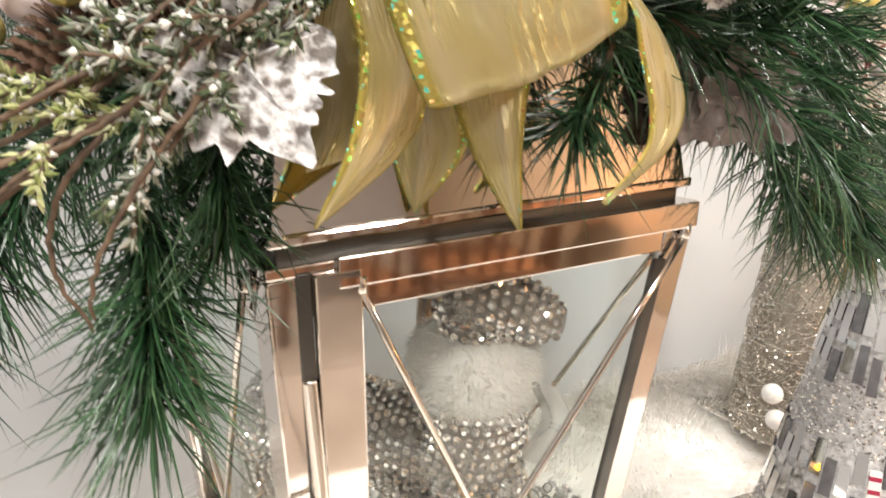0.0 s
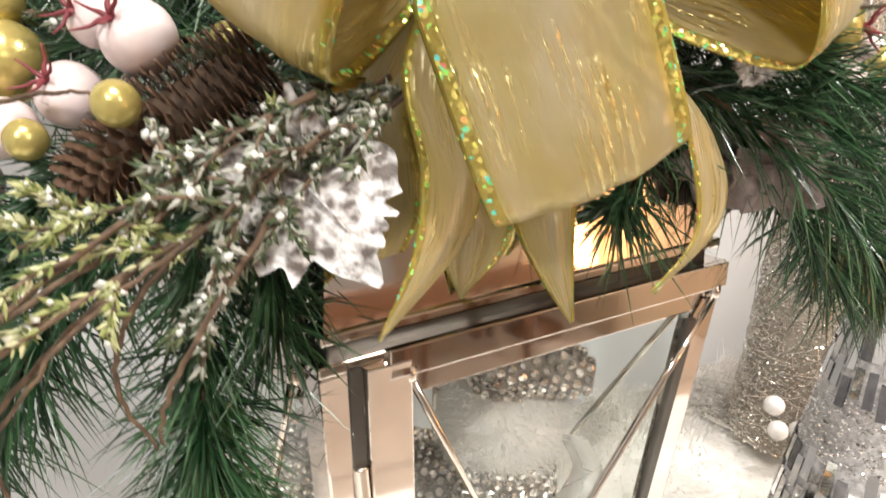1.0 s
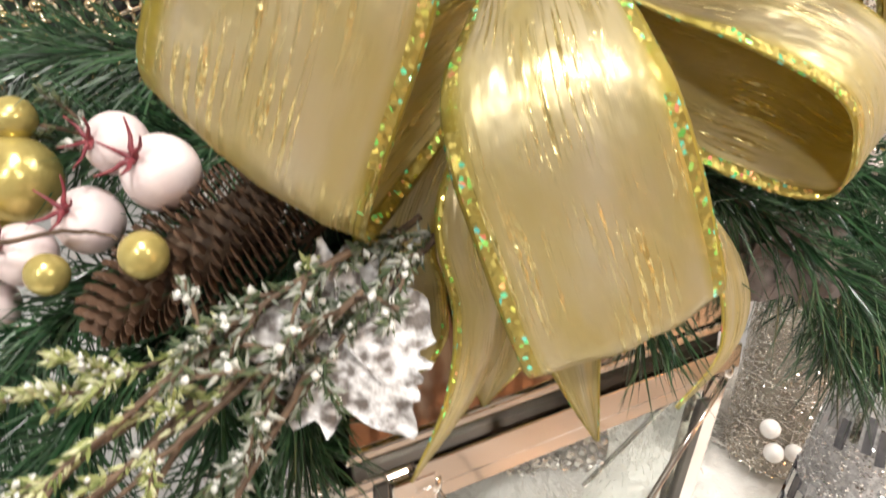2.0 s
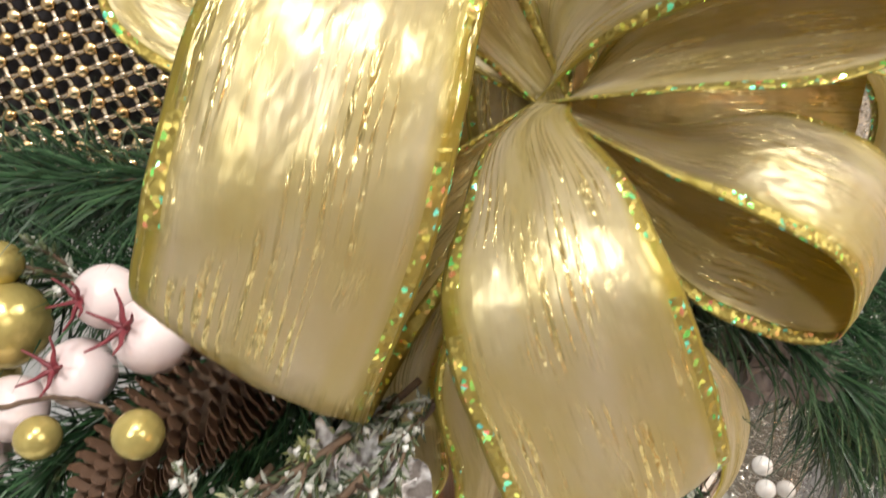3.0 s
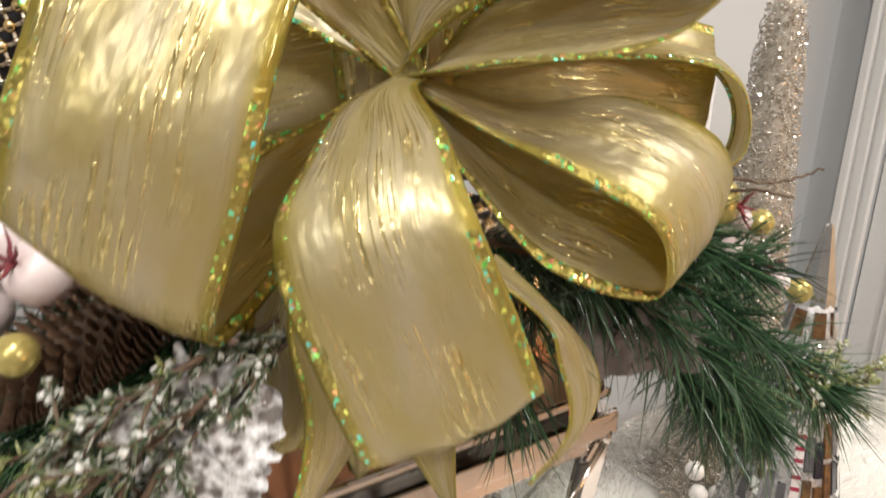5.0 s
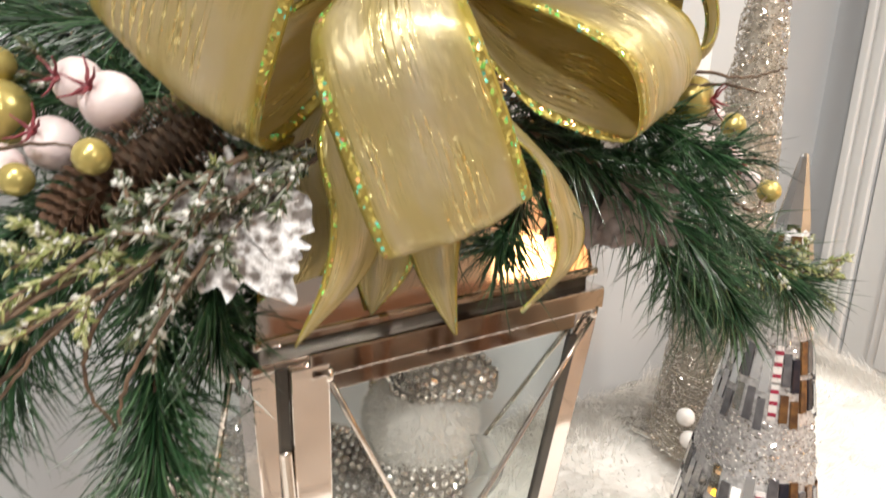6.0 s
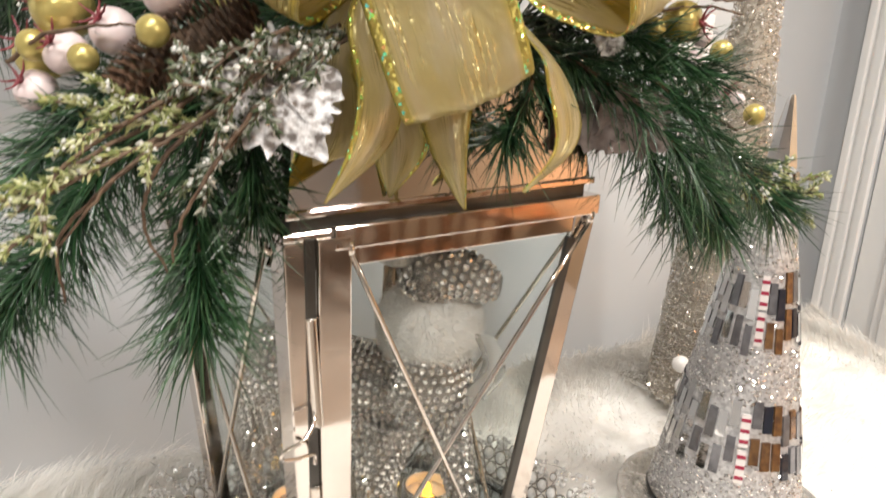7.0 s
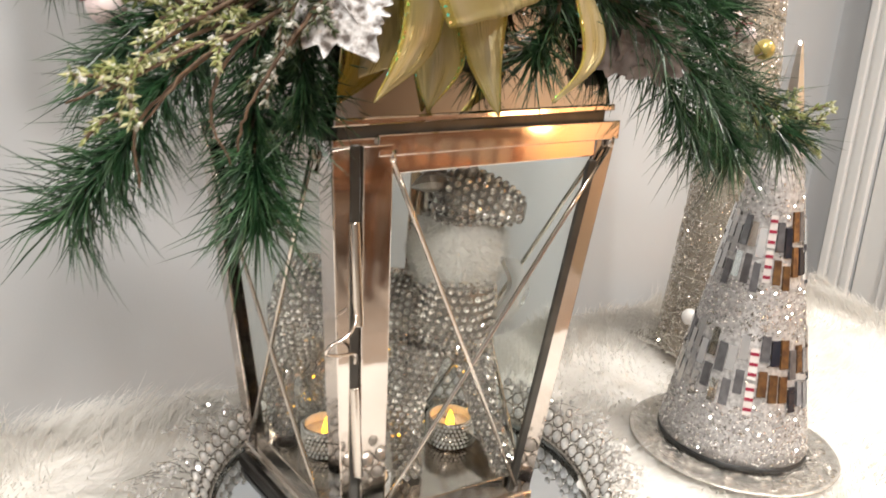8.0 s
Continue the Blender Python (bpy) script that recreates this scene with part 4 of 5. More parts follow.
ribbon("loop", [K0, (-0.030, 0.325, 0.545), (-0.080, 0.322, 0.530), (-0.108, 0.320, 0.544), (-0.114, 0.325, 0.568), (-0.110, 0.330, 0.600), (-0.070, 0.345, 0.620), (-0.010, 0.335, 0.570), K0],
       [K1, (-0.010, 0.335, 0.570), (-0.065, 0.335, 0.563), (-0.090, 0.345, 0.568), (-0.099, 0.350, 0.575), (-0.102, 0.352, 0.605), (-0.065, 0.375, 0.625), (-0.005, 0.355, 0.580), K1], seed=5.5)
ribbon("loop", [K0, (0.000, 0.335, 0.560), (-0.045, 0.340, 0.571), (-0.062, 0.355, 0.590), (-0.050, 0.375, 0.625), (-0.020, 0.372, 0.640), (0.000, 0.340, 0.590), K0],
       [K1, (0.010, 0.335, 0.560), (-0.005, 0.340, 0.572), (-0.014, 0.358, 0.592), (-0.002, 0.375, 0.630), (0.010, 0.372, 0.642), (0.012, 0.340, 0.590), K1], seed=3.4)
ribbon("loop", [K0, (0.012, 0.332, 0.560), (0.010, 0.340, 0.600), (0.020, 0.345, 0.640), (0.050, 0.345, 0.645), (0.036, 0.335, 0.590), K1],
       [K1, (0.024, 0.345, 0.560), (0.030, 0.355, 0.600), (0.040, 0.365, 0.640), (0.065, 0.360, 0.645), (0.044, 0.345, 0.590), K1], seed=6.8)
ribbon("tail", [(0.020, 0.318, 0.500), (-0.009, 0.280, 0.449), (-0.004, 0.270, 0.411), (-0.007, 0.265, 0.384), (-0.018, 0.260, 0.357)],
       [(0.035, 0.318, 0.500), (0.016, 0.285, 0.440), (0.016, 0.292, 0.401), (0.008, 0.288, 0.380), (-0.0175, 0.260, 0.357)], seed=8.1)
ribbon("tail", [(0.020, 0.318, 0.490), (0.022, 0.300, 0.415), (0.029, 0.297, 0.386), (0.039, 0.295, 0.367), (0.050, 0.292, 0.351)],
       [(0.050, 0.320, 0.490), (0.052, 0.305, 0.414), (0.051, 0.300, 0.396), (0.050, 0.295, 0.378), (0.051, 0.292, 0.351)], seed=1.9)
ribbon("tail", [(0.054, 0.306, 0.455), (0.083, 0.300, 0.433), (0.090, 0.300, 0.415), (0.097, 0.305, 0.393), (0.095, 0.303, 0.378), (0.081, 0.299, 0.361)],
       [(0.066, 0.314, 0.455), (0.093, 0.310, 0.430), (0.109, 0.318, 0.408), (0.113, 0.319, 0.392), (0.105, 0.311, 0.378), (0.082, 0.299, 0.360)], seed=2.2)
ribbon("tail", [(0.000, 0.325, 0.500), (-0.032, 0.316, 0.432), (-0.032, 0.312, 0.406), (-0.036, 0.310, 0.384), (-0.046, 0.308, 0.362)],
       [(0.020, 0.325, 0.500), (-0.009, 0.308, 0.433), (-0.007, 0.304, 0.408), (-0.006, 0.302, 0.390), (-0.012, 0.304, 0.375)], seed=3.1)
ribbon("tail", [(0.005, 0.326, 0.500), (-0.002, 0.318, 0.410), (-0.001, 0.320, 0.376), (0.009, 0.316, 0.351)],
       [(0.035, 0.326, 0.500), (0.026, 0.316, 0.410), (0.029, 0.315, 0.378), (0.010, 0.316, 0.351)], seed=4.7)
ribbon("tail", [(-0.005, 0.330, 0.500), (-0.016, 0.324, 0.400), (-0.009, 0.322, 0.370), (0.001, 0.320, 0.350)],
       [(0.010, 0.330, 0.500), (0.004, 0.322, 0.400), (0.006, 0.321, 0.372), (0.002, 0.320, 0.350)], seed=5.2)
ribbon("back_layer", [(-0.075, 0.345, 0.470), (-0.030, 0.336, 0.492), (0.030, 0.331, 0.505), (0.075, 0.338, 0.500), (0.165, 0.372, 0.495)],
       [(-0.070, 0.350, 0.545), (-0.030, 0.348, 0.560), (0.030, 0.350, 0.568), (0.080, 0.352, 0.560), (0.170, 0.388, 0.545)], seed=6.1)
ribbon("back_layer", [(0.000, 0.328, 0.540), (0.005, 0.330, 0.500), (0.020, 0.328, 0.450), (0.028, 0.326, 0.420)],
       [(0.046, 0.332, 0.540), (0.048, 0.330, 0.500), (0.052, 0.326, 0.455), (0.056, 0.325, 0.425)], seed=2.6)
v, f = lathe([(0.002, -0.007), (0.0042, -0.004), (0.0050, 0.0), (0.0042, 0.004), (0.002, 0.007)], 16)
solid("knot", [Matrix.Rotation(1.2, 3, "Y") @ Vector(p) + Vector((0, 0.006, 0)) for p in v], f, RIBBON, BOW)


# ---- pine swag ----
def pine_branch(path, count=620, length=0.045, spread=0.85, seed=1, droop=0.15, start=0.0, label="green artificial pine branch with long needles in the swag"):
    rng = random.Random(seed)
    line = spline(path, 8)
    origin = line[0]
    ob = empty("pine_branch", Matrix.Translation(origin), label=label, category="pine branch", group="pine branches of the swag")
    local = [p - origin for p in line]
    solid("stem", *tube(local, 0.0022, 7, lambda f: 1.0 - 0.6 * f), BARK, ob)
    verts, faces = [], []
    n = len(local) - 1
    for _ in range(int(count * 1.15)):
        f = start + (1 - start) * rng.random() ** 0.85
        i = min(int(f * n), n - 1)
        p = local[i].lerp(local[i + 1], f * n - i)
        d = (local[i + 1] - local[i]).normalized()
        a = rng.uniform(0, 2 * math.pi)
        x = d.orthogonal().normalized()
        out = math.cos(a) * x + math.sin(a) * d.cross(x)
        w = (d * rng.uniform(0.12, 1.1) + out * spread * rng.uniform(0.45, 1.45) + Vector([rng.gauss(0, 0.16) for _ in range(3)])).normalized()
        size = length * rng.uniform(0.5, 1.3)
        bend = out * rng.gauss(0, 0.10) * size
        s = w.orthogonal().normalized()
        t = w.cross(s)
        r = rng.uniform(0.00044, 0.00066)
        mid = p + w * size * 0.55 + Vector((0, 0, -droop * size * 0.2))
        tip = p + w * size * 0.97 + bend + Vector((0, 0, -droop * size * rng.uniform(0.3, 1.8)))
        o = len(verts)
        for q, k in ((p, 1.0), (mid, 0.9)):
            verts += [q + r * k * s, q + r * k * (-0.5 * s + 0.87 * t), q + r * k * (-0.5 * s - 0.87 * t)]
        verts.append(tip)
        for k in range(3):
            j = (k + 1) % 3
            faces += [(o + k, o + j, o + 3 + j, o + 3 + k), (o + 3 + k, o + 3 + j, o + 6)]
    tagged(solid("needle_cover", verts, faces, NEEDLE, ob, smooth=False), kind="stuff")
    return ob


BRANCHES = (
    ([(-0.060, 0.335, 0.430), (-0.100, 0.315, 0.395), (-0.137, 0.298, 0.365), (-0.160, 0.282, 0.325), (-0.188, 0.266, 0.286)], 950, 0.043, 0.90),
    ([(-0.050, 0.320, 0.430), (-0.085, 0.300, 0.390), (-0.088, 0.288, 0.345), (-0.084, 0.275, 0.315), (-0.082, 0.267, 0.286)], 820, 0.043, 0.90),
    ([(-0.055, 0.315, 0.420), (-0.062, 0.300, 0.380), (-0.060, 0.292, 0.345)], 380, 0.036, 0.70),
    ([(-0.090, 0.330, 0.425), (-0.130, 0.318, 0.408), (-0.160, 0.306, 0.384), (-0.178, 0.298, 0.358)], 620, 0.036, 0.75),
    ([(0.020, 0.370, 0.475), (-0.060, 0.365, 0.488), (-0.129, 0.362, 0.488), (-0.196, 0.372, 0.484), (-0.260, 0.380, 0.470)], 1100, 0.050, 0.70),
    ([(-0.060, 0.400, 0.466), (-0.140, 0.410, 0.464), (-0.220, 0.420, 0.456), (-0.280, 0.430, 0.442)], 800, 0.045, 0.70),
    ([(0.010, 0.380, 0.450), (-0.080, 0.360, 0.450), (-0.160, 0.350, 0.450)], 520, 0.045, 0.80),
    ([(0.060, 0.360, 0.450), (0.120, 0.365, 0.428), (0.175, 0.372, 0.392), (0.222, 0.388, 0.345), (0.233, 0.402, 0.325)], 820, 0.038, 0.72),
    ([(0.090, 0.370, 0.440), (0.160, 0.375, 0.425), (0.215, 0.392, 0.390), (0.262, 0.410, 0.352), (0.276, 0.416, 0.343)], 820, 0.040, 0.72),
    ([(0.110, 0.375, 0.430), (0.150, 0.380, 0.400), (0.185, 0.385, 0.360), (0.205, 0.392, 0.335)], 380, 0.042, 0.75),
    ([(0.070, 0.350, 0.440), (0.086, 0.336, 0.420), (0.078, 0.327, 0.396), (0.071, 0.323, 0.386)], 240, 0.034, 0.85),
    ([(0.080, 0.380, 0.455), (0.150, 0.385, 0.450), (0.210, 0.395, 0.425)], 520, 0.042, 0.80),
)
for k, (pts, count, size, spread) in enumerate(BRANCHES):
    pine_branch(pts, count, size, spread, seed=20 + k)


def sprig(path, seed, mat, count=150, size=0.0025, reach=0.020, label="pale yellow-green flocked cedar sprig in the swag", twigs=9):
    """A cedar sprig: a stem with side twigs, all set with small flocked scales."""
    rng = random.Random(seed)
    line = spline(path, 6)
    origin = line[0]
    ob = empty("cedar_sprig", Matrix.Translation(origin), label=label, category="sprig", group="flocked sprigs")
    local = [p - origin for p in line]
    stems = [tube(local, 0.0013, 6, lambda f: 1 - 0.5 * f)]
    scales = []
    rows = [local]
    for k in range(twigs):
        f = (k + 1) / (twigs + 0.5)
        i = min(int(f * (len(local) - 1)), len(local) - 2)
        d = (local[i + 1] - local[i]).normalized()
        w = (d + Vector((rng.gauss(0, 0.6), rng.gauss(-0.15, 0.4), rng.gauss(0.0, 0.6)))).normalized()
        e = local[i] + w * reach * rng.uniform(0.7, 1.3)
        twig = [local[i], local[i].lerp(e, 0.5) + Vector((0, 0, 0.002)), e]
        stems.append(tube(twig, 0.0008, 5))
        rows.append(spline(twig, 4))
    frost = []
    for row in rows:
        for _ in range(int(1.7 * count) // len(rows) + 4):
            f = rng.uniform(0.12, 1.0) * (len(row) - 1)
            i = min(int(f), len(row) - 2)
            p = row[i].lerp(row[i + 1], f - i)
            g = size * rng.uniform(0.7, 1.5)
            way = (row[i + 1] - row[i]).normalized()
            way = (way + 0.9 * Vector([rng.gauss(0, 0.6) for _ in range(3)])).normalized()
            d = way.to_track_quat("Z", "Y").to_euler()
            scales.append(lump(p + way * g * 0.8, (g * 0.20, g * 0.30, g), (d.x, d.y, d.z)))
            if rng.random() < 0.09:
                g = size * rng.uniform(0.4, 0.95)
                frost.append(lump(p + way * size * 1.2, (g, g * 0.8, g * 0.9), [rng.uniform(0, 6) for _ in range(3)]))
    tagged(solid("frost_cover", *gather(frost), FROST, ob), kind="stuff")
    solid("stem", *stems[0], BARK, ob)
    for piece in stems[1:]:
        solid("side_twig", *piece, BARK, ob)
    tagged(solid("scale_cover", *gather(scales), mat, ob, smooth=False), kind="stuff")


SPRIGS = (
    ([(-0.030, 0.285, 0.425), (-0.070, 0.268, 0.411), (-0.100, 0.255, 0.400), (-0.122, 0.246, 0.392)], FLOCK, 420),
    ([(-0.045, 0.275, 0.410), (-0.085, 0.245, 0.388), (-0.108, 0.224, 0.374), (-0.132, 0.206, 0.358)], FLOCK, 330),
    ([(-0.060, 0.270, 0.420), (-0.095, 0.240, 0.396), (-0.120, 0.215, 0.372), (-0.128, 0.208, 0.345)], FLOCK, 200),
    ([(-0.040, 0.270, 0.418), (-0.050, 0.258, 0.398), (-0.060, 0.250, 0.382), (-0.068, 0.246, 0.372)], FLOCK_DARK, 320),
    ([(-0.015, 0.285, 0.440), (-0.040, 0.268, 0.425), (-0.060, 0.258, 0.405)], FLOCK_DARK, 420),
    ([(-0.005, 0.285, 0.438), (-0.028, 0.264, 0.420), (-0.045, 0.254, 0.402)], FLOCK_DARK, 360),
    ([(-0.035, 0.262, 0.436), (-0.058, 0.252, 0.424), (-0.078, 0.246, 0.408)], FLOCK_DARK, 200),
    ([(-0.030, 0.258, 0.426), (-0.050, 0.247, 0.410), (-0.062, 0.242, 0.392)], FLOCK_DARK, 180),
    ([(-0.110, 0.320, 0.455), (-0.165, 0.335, 0.462), (-0.215, 0.350, 0.455)], FLOCK_DARK, 360),
)
for k, (pts, mat, count) in enumerate(SPRIGS):
    sprig(pts, 60 + k, mat, count, label="pale yellow-green flocked cedar sprig in the swag" if mat is FLOCK else "frosted green and white sprig in the swag")
sprig([(0.230, 0.400, 0.345), (0.258, 0.405, 0.346), (0.276, 0.410, 0.342), (0.292, 0.415, 0.337)], 80, FLOCK, 260, label="pale flocked sprig tip beside the pine branch")

sprig([(0.238, 0.398, 0.364), (0.262, 0.402, 0.358), (0.282, 0.406, 0.352), (0.300, 0.410, 0.350)], 81, FLOCK, 220, label="pale flocked sprig tip beside the pine branch")


def lobed_leaf(middle, tip_way, face_way, size, mat, seed, label):
    """A broad lobed leaf with toothed edges, cupped and thick at the veins."""
    ob = empty("lobed_leaf", Matrix.Translation(middle), label=label, category="leaf")
    y = Vector(tip_way).normalized()
    z = Vector(face_way)
    z = (z - z.dot(y) * y).normalized()
    x = y.cross(z)
    rng = random.Random(seed)
    n, rings = 112, 8
    depths = [rng.uniform(0.05, 0.42) for _ in range(17)]
    verts, faces = [], []
    for layer in (0, 1):
        for i in range(rings + 1):
            g = i / rings
            for k in range(n):
                a = 2 * math.pi * k / n
                lobe = 0.86 + 0.09 * math.cos(5 * a) + 0.09 * math.cos(a)
                turn = a * 17 / (2 * math.pi) + 0.55 * math.sin(3 * a + seed) + 0.35 * math.sin(5 * a + 2 * seed)
                tooth = 1 + (depths[int(turn + 0.5) % 17] * (abs((turn % 1) - 0.5) * 2) ** 1.3 - 0.10) * g ** 3
                r = size * lobe * tooth * g
                px, py = r * math.sin(a), r * math.cos(a)
                lift = 0.14 * size * g * g * math.cos(2 * a + 0.5) + 0.10 * size * g * noise.noise((px * 60, py * 60, seed + 7)) + 0.03 * size * math.cos(5 * a) * g + 0.0022 * noise.noise((px * 120, py * 120, seed))
                verts.append(x * px + y * py + z * (lift - 0.0012 * layer))
    m = n * (rings + 1)
    for layer in (0, 1):
        for i in range(rings):
            for k in range(n):
                a, b = layer * m + i * n + k, layer * m + i * n + (k + 1) % n
                q = (a, b, b + n, a + n)
                faces.append(q if layer else tuple(reversed(q)))
    for k in range(n):
        a, b = rings * n + k, rings * n + (k + 1) % n
        faces.append((a, b, b + m, a + m))
    solid("blade", verts, faces, mat, ob)
    solid("vein", *gather([tube([z * 0.001, (y * math.cos(t) + x * math.sin(t)) * size * 0.45 + z * 0.002, (y * math.cos(t) + x * math.sin(t)) * size * 0.8 + z * 0.003], 0.0008, 5, lambda f: 1 - 0.8 * f) for t in (0, 1.26, -1.26, 2.5, -2.5)]), mat, ob)
    return ob


lobed_leaf((-0.039, 0.260, 0.409), (0.55, -0.05, -0.65), (0.35, -1, 0.15), 0.031, LEAF_WHITE, 1, "white flocked lobed leaf with brown specks in the swag")
lobed_leaf((0.152, 0.366, 0.398), (0.75, 0.15, -0.65), (-0.1, -1, 0.1), 0.027, LEAF_GREY, 2, "grey-brown dusty lobed leaf under the pine needles")
lobed_leaf((0.132, 0.368, 0.400), (-0.2, -0.1, -0.9), (0.0, -1, 0.0), 0.024, LEAF_GREY, 3, "grey-brown dusty leaf against the lantern roof")


lobed_leaf((0.131, 0.352, 0.443), (0.9, -0.2, -0.25), (-0.1, -1, 0.2), 0.010, LEAF_WHITE, 5, "white flocked leaf tip peeping out beside the bow")


def berry(place, r, mat, label, crown_way=None, group="berries of the swag", category="berry"):
    """A round berry, a little flattened, with a dent and a dry crown where it has one."""
    ob = empty("berry", Matrix.Translation(place), label=label, category=category, group=group)
    bm = ball(r, 24, 16)
    way = Vector(crown_way).normalized() if crown_way else Vector((0, 0, 1))
    for v in bm.verts:
        f = v.co.normalized().dot(way)
        v.co *= 1 + 0.02 * noise.noise(v.co * 90) - (0.16 * max(0, f - 0.80) / 0.20 if crown_way else 0)
    part("fruit", bm, mat, ob, smooth=True)
    if crown_way:
        x = way.orthogonal().normalized()
        y = way.cross(x)
        pieces = []
        for k in range(5):
            a = 2 * math.pi * k / 5 + r * 300
            out = math.cos(a) * x + math.sin(a) * y
            pieces.append(tube(spline([way * r * 0.80, way * r * 1.02 + out * r * 0.22, way * r * 1.12 + out * r * 0.50, way * r * 1.42 + out * r * 0.85], 3), r * 0.105, 6, lambda f: 1 - 0.75 * f))
        solid("crown", *gather(pieces), CROWN_RED, ob)
    return ob


UP = (-0.35, -0.75, 0.55)
for place, r, way in (((-0.101, 0.296, 0.452), 0.0130, (-0.45, -0.7, 0.55)), ((-0.134, 0.308, 0.432), 0.0122, UP), ((-0.122, 0.312, 0.459), 0.0112, (-0.5, -0.8, 0.2)),
                      ((-0.158, 0.305, 0.420), 0.0115, UP), ((-0.175, 0.305, 0.400), 0.0110, UP), ((-0.180, 0.335, 0.440), 0.0100, UP)):
    berry(place, r, PALE_BERRY, "pale pink pearly berry with a dark red crown", way)
for place, r in (((-0.099, 0.270, 0.432), 0.0076), ((-0.142, 0.290, 0.418), 0.0074), ((-0.088, 0.350, 0.452), 0.0076), ((-0.172, 0.300, 0.423), 0.0080), ((0.226, 0.422, 0.443), 0.0078), ((0.256, 0.423, 0.402), 0.0076), ((0.168, 0.392, 0.452), 0.0090), ((-0.168, 0.330, 0.465), 0.0085)):
    berry(place, r, GOLD_PEARL, "small shiny gold bead berry on a wire stem")
for place, r, way in (((-0.168, 0.325, 0.443), 0.0165, UP), ((0.189, 0.400, 0.459), 0.0135, (0.75, -0.6, 0.0)), ((-0.185, 0.330, 0.418), 0.014, UP)):
    berry(place, r, GOLD_PEARL, "rough gold pomegranate berry with a red crown", way)
for place, r, way in (((0.224, 0.426, 0.421), 0.0125, (0.7, -0.6, -0.35)), ((0.237, 0.412, 0.411), 0.0060, None), ((0.203, 0.400, 0.450), 0.0065, None), ((0.198, 0.396, 0.435), 0.0065, None)):
    berry(place, r, PALE_BERRY, "cream and gold pearly berry on a wire stem", way)


def pine_cone(tip, root, radius):
    tip, root = Vector(tip), Vector(root)
    axis = (tip - root)
    length = axis.length
    turn = axis.to_track_quat("Z", "Y").to_matrix().to_4x4()
    turn.translation = root
    ob = empty("pine_cone", turn, label="brown open pine cone tucked among the berries", category="pine cone")
    solid("core", *lathe([(0.002, 0), (radius * 0.5, length * 0.15), (radius * 0.55, length * 0.5), (radius * 0.3, length * 0.9), (0.001, length)], 14), BARK, ob)
    scale_v = [(-0.3, -0.4, 0), (0.3, -0.4, 0), (0.55, 0.62, 0.10), (0.28, 1.0, 0.16), (-0.28, 1.0, 0.16), (-0.55, 0.62, 0.10), (0, 1.04, 0.30)]
    scale_v += [(x, y, z - 0.14) for x, y, z in scale_v[:6]]
    scale_f = [(0, 1, 2, 5), (5, 2, 6), (2, 3, 6), (3, 4, 6), (4, 5, 6), (7, 12, 9, 8), (12, 11, 10, 9), (1, 8, 9, 2), (2, 9, 10, 3), (3, 10, 11, 4), (4, 11, 12, 5), (5, 12, 7, 0)]
    me = mesh_of("scale", scale_v, scale_f, CONE_SCALE, False)
    n = 300
    for k in range(n):
        f = (k + 0.5) / n
        a = k * 2.39996
        r = radius * (0.45 + 0.75 * math.sin(math.pi * min(f * 0.85 + 0.12, 1)))
        size = radius * 0.31 * (1.1 - 0.45 * f)
        s = new("scale", me)
        s.parent = ob
        s.matrix_basis = Matrix.Rotation(a, 4, "Z") @ pose(0, r * 0.66, length * f * 0.97) @ pose(0, 0, 0, -6 + 42 * f * f, 0, 0) @ Matrix.Diagonal((size, size * 1.15, size * 0.6, 1))


pine_cone((-0.125, 0.282, 0.402), (-0.062, 0.308, 0.445), 0.0190)


def twig(path, r, label="thin brown curled twig in the swag", seed=0):
    line = spline(path, 8)
    o = line[0]
    rng = random.Random(seed)
    ob = empty("twig", Matrix.Translation(o), label=label, category="twig", group="twigs of the swag")
    solid("stem", *tube([p - o + Vector([rng.gauss(0, 0.0004) for _ in range(3)]) for p in line], r, 7, lambda f: 1 - 0.55 * f), BARK, ob)


for k, pts in enumerate((
    [(-0.050, 0.262, 0.412), (-0.075, 0.246, 0.392), (-0.100, 0.230, 0.372), (-0.125, 0.222, 0.340)],
    [(-0.045, 0.255, 0.405), (-0.062, 0.240, 0.378), (-0.078, 0.236, 0.350), (-0.084, 0.240, 0.330)],
    [(-0.070, 0.255, 0.398), (-0.092, 0.245, 0.370), (-0.098, 0.246, 0.345), (-0.090, 0.250, 0.322)],
    [(-0.080, 0.255, 0.395), (-0.115, 0.238, 0.360), (-0.130, 0.232, 0.340), (-0.132, 0.235, 0.310)],
    [(-0.060, 0.262, 0.415), (-0.100, 0.245, 0.388), (-0.140, 0.232, 0.362), (-0.160, 0.225, 0.350)],
    [(-0.185, 0.300, 0.414), (-0.160, 0.290, 0.428), (-0.130, 0.288, 0.434), (-0.112, 0.280, 0.434)],
    [(0.165, 0.390, 0.470), (0.185, 0.385, 0.474), (0.215, 0.390, 0.472), (0.240, 0.395, 0.478)],
    [(0.170, 0.392, 0.464), (0.200, 0.390, 0.468), (0.225, 0.392, 0.464)],
    [(0.195, 0.400, 0.440), (0.212, 0.404, 0.432), (0.222, 0.410, 0.438), (0.226, 0.420, 0.443)],
    [(0.218, 0.412, 0.410), (0.226, 0.406, 0.398), (0.240, 0.408, 0.392), (0.252, 0.418, 0.400)],
)):
    twig(pts, 0.0013, seed=k)


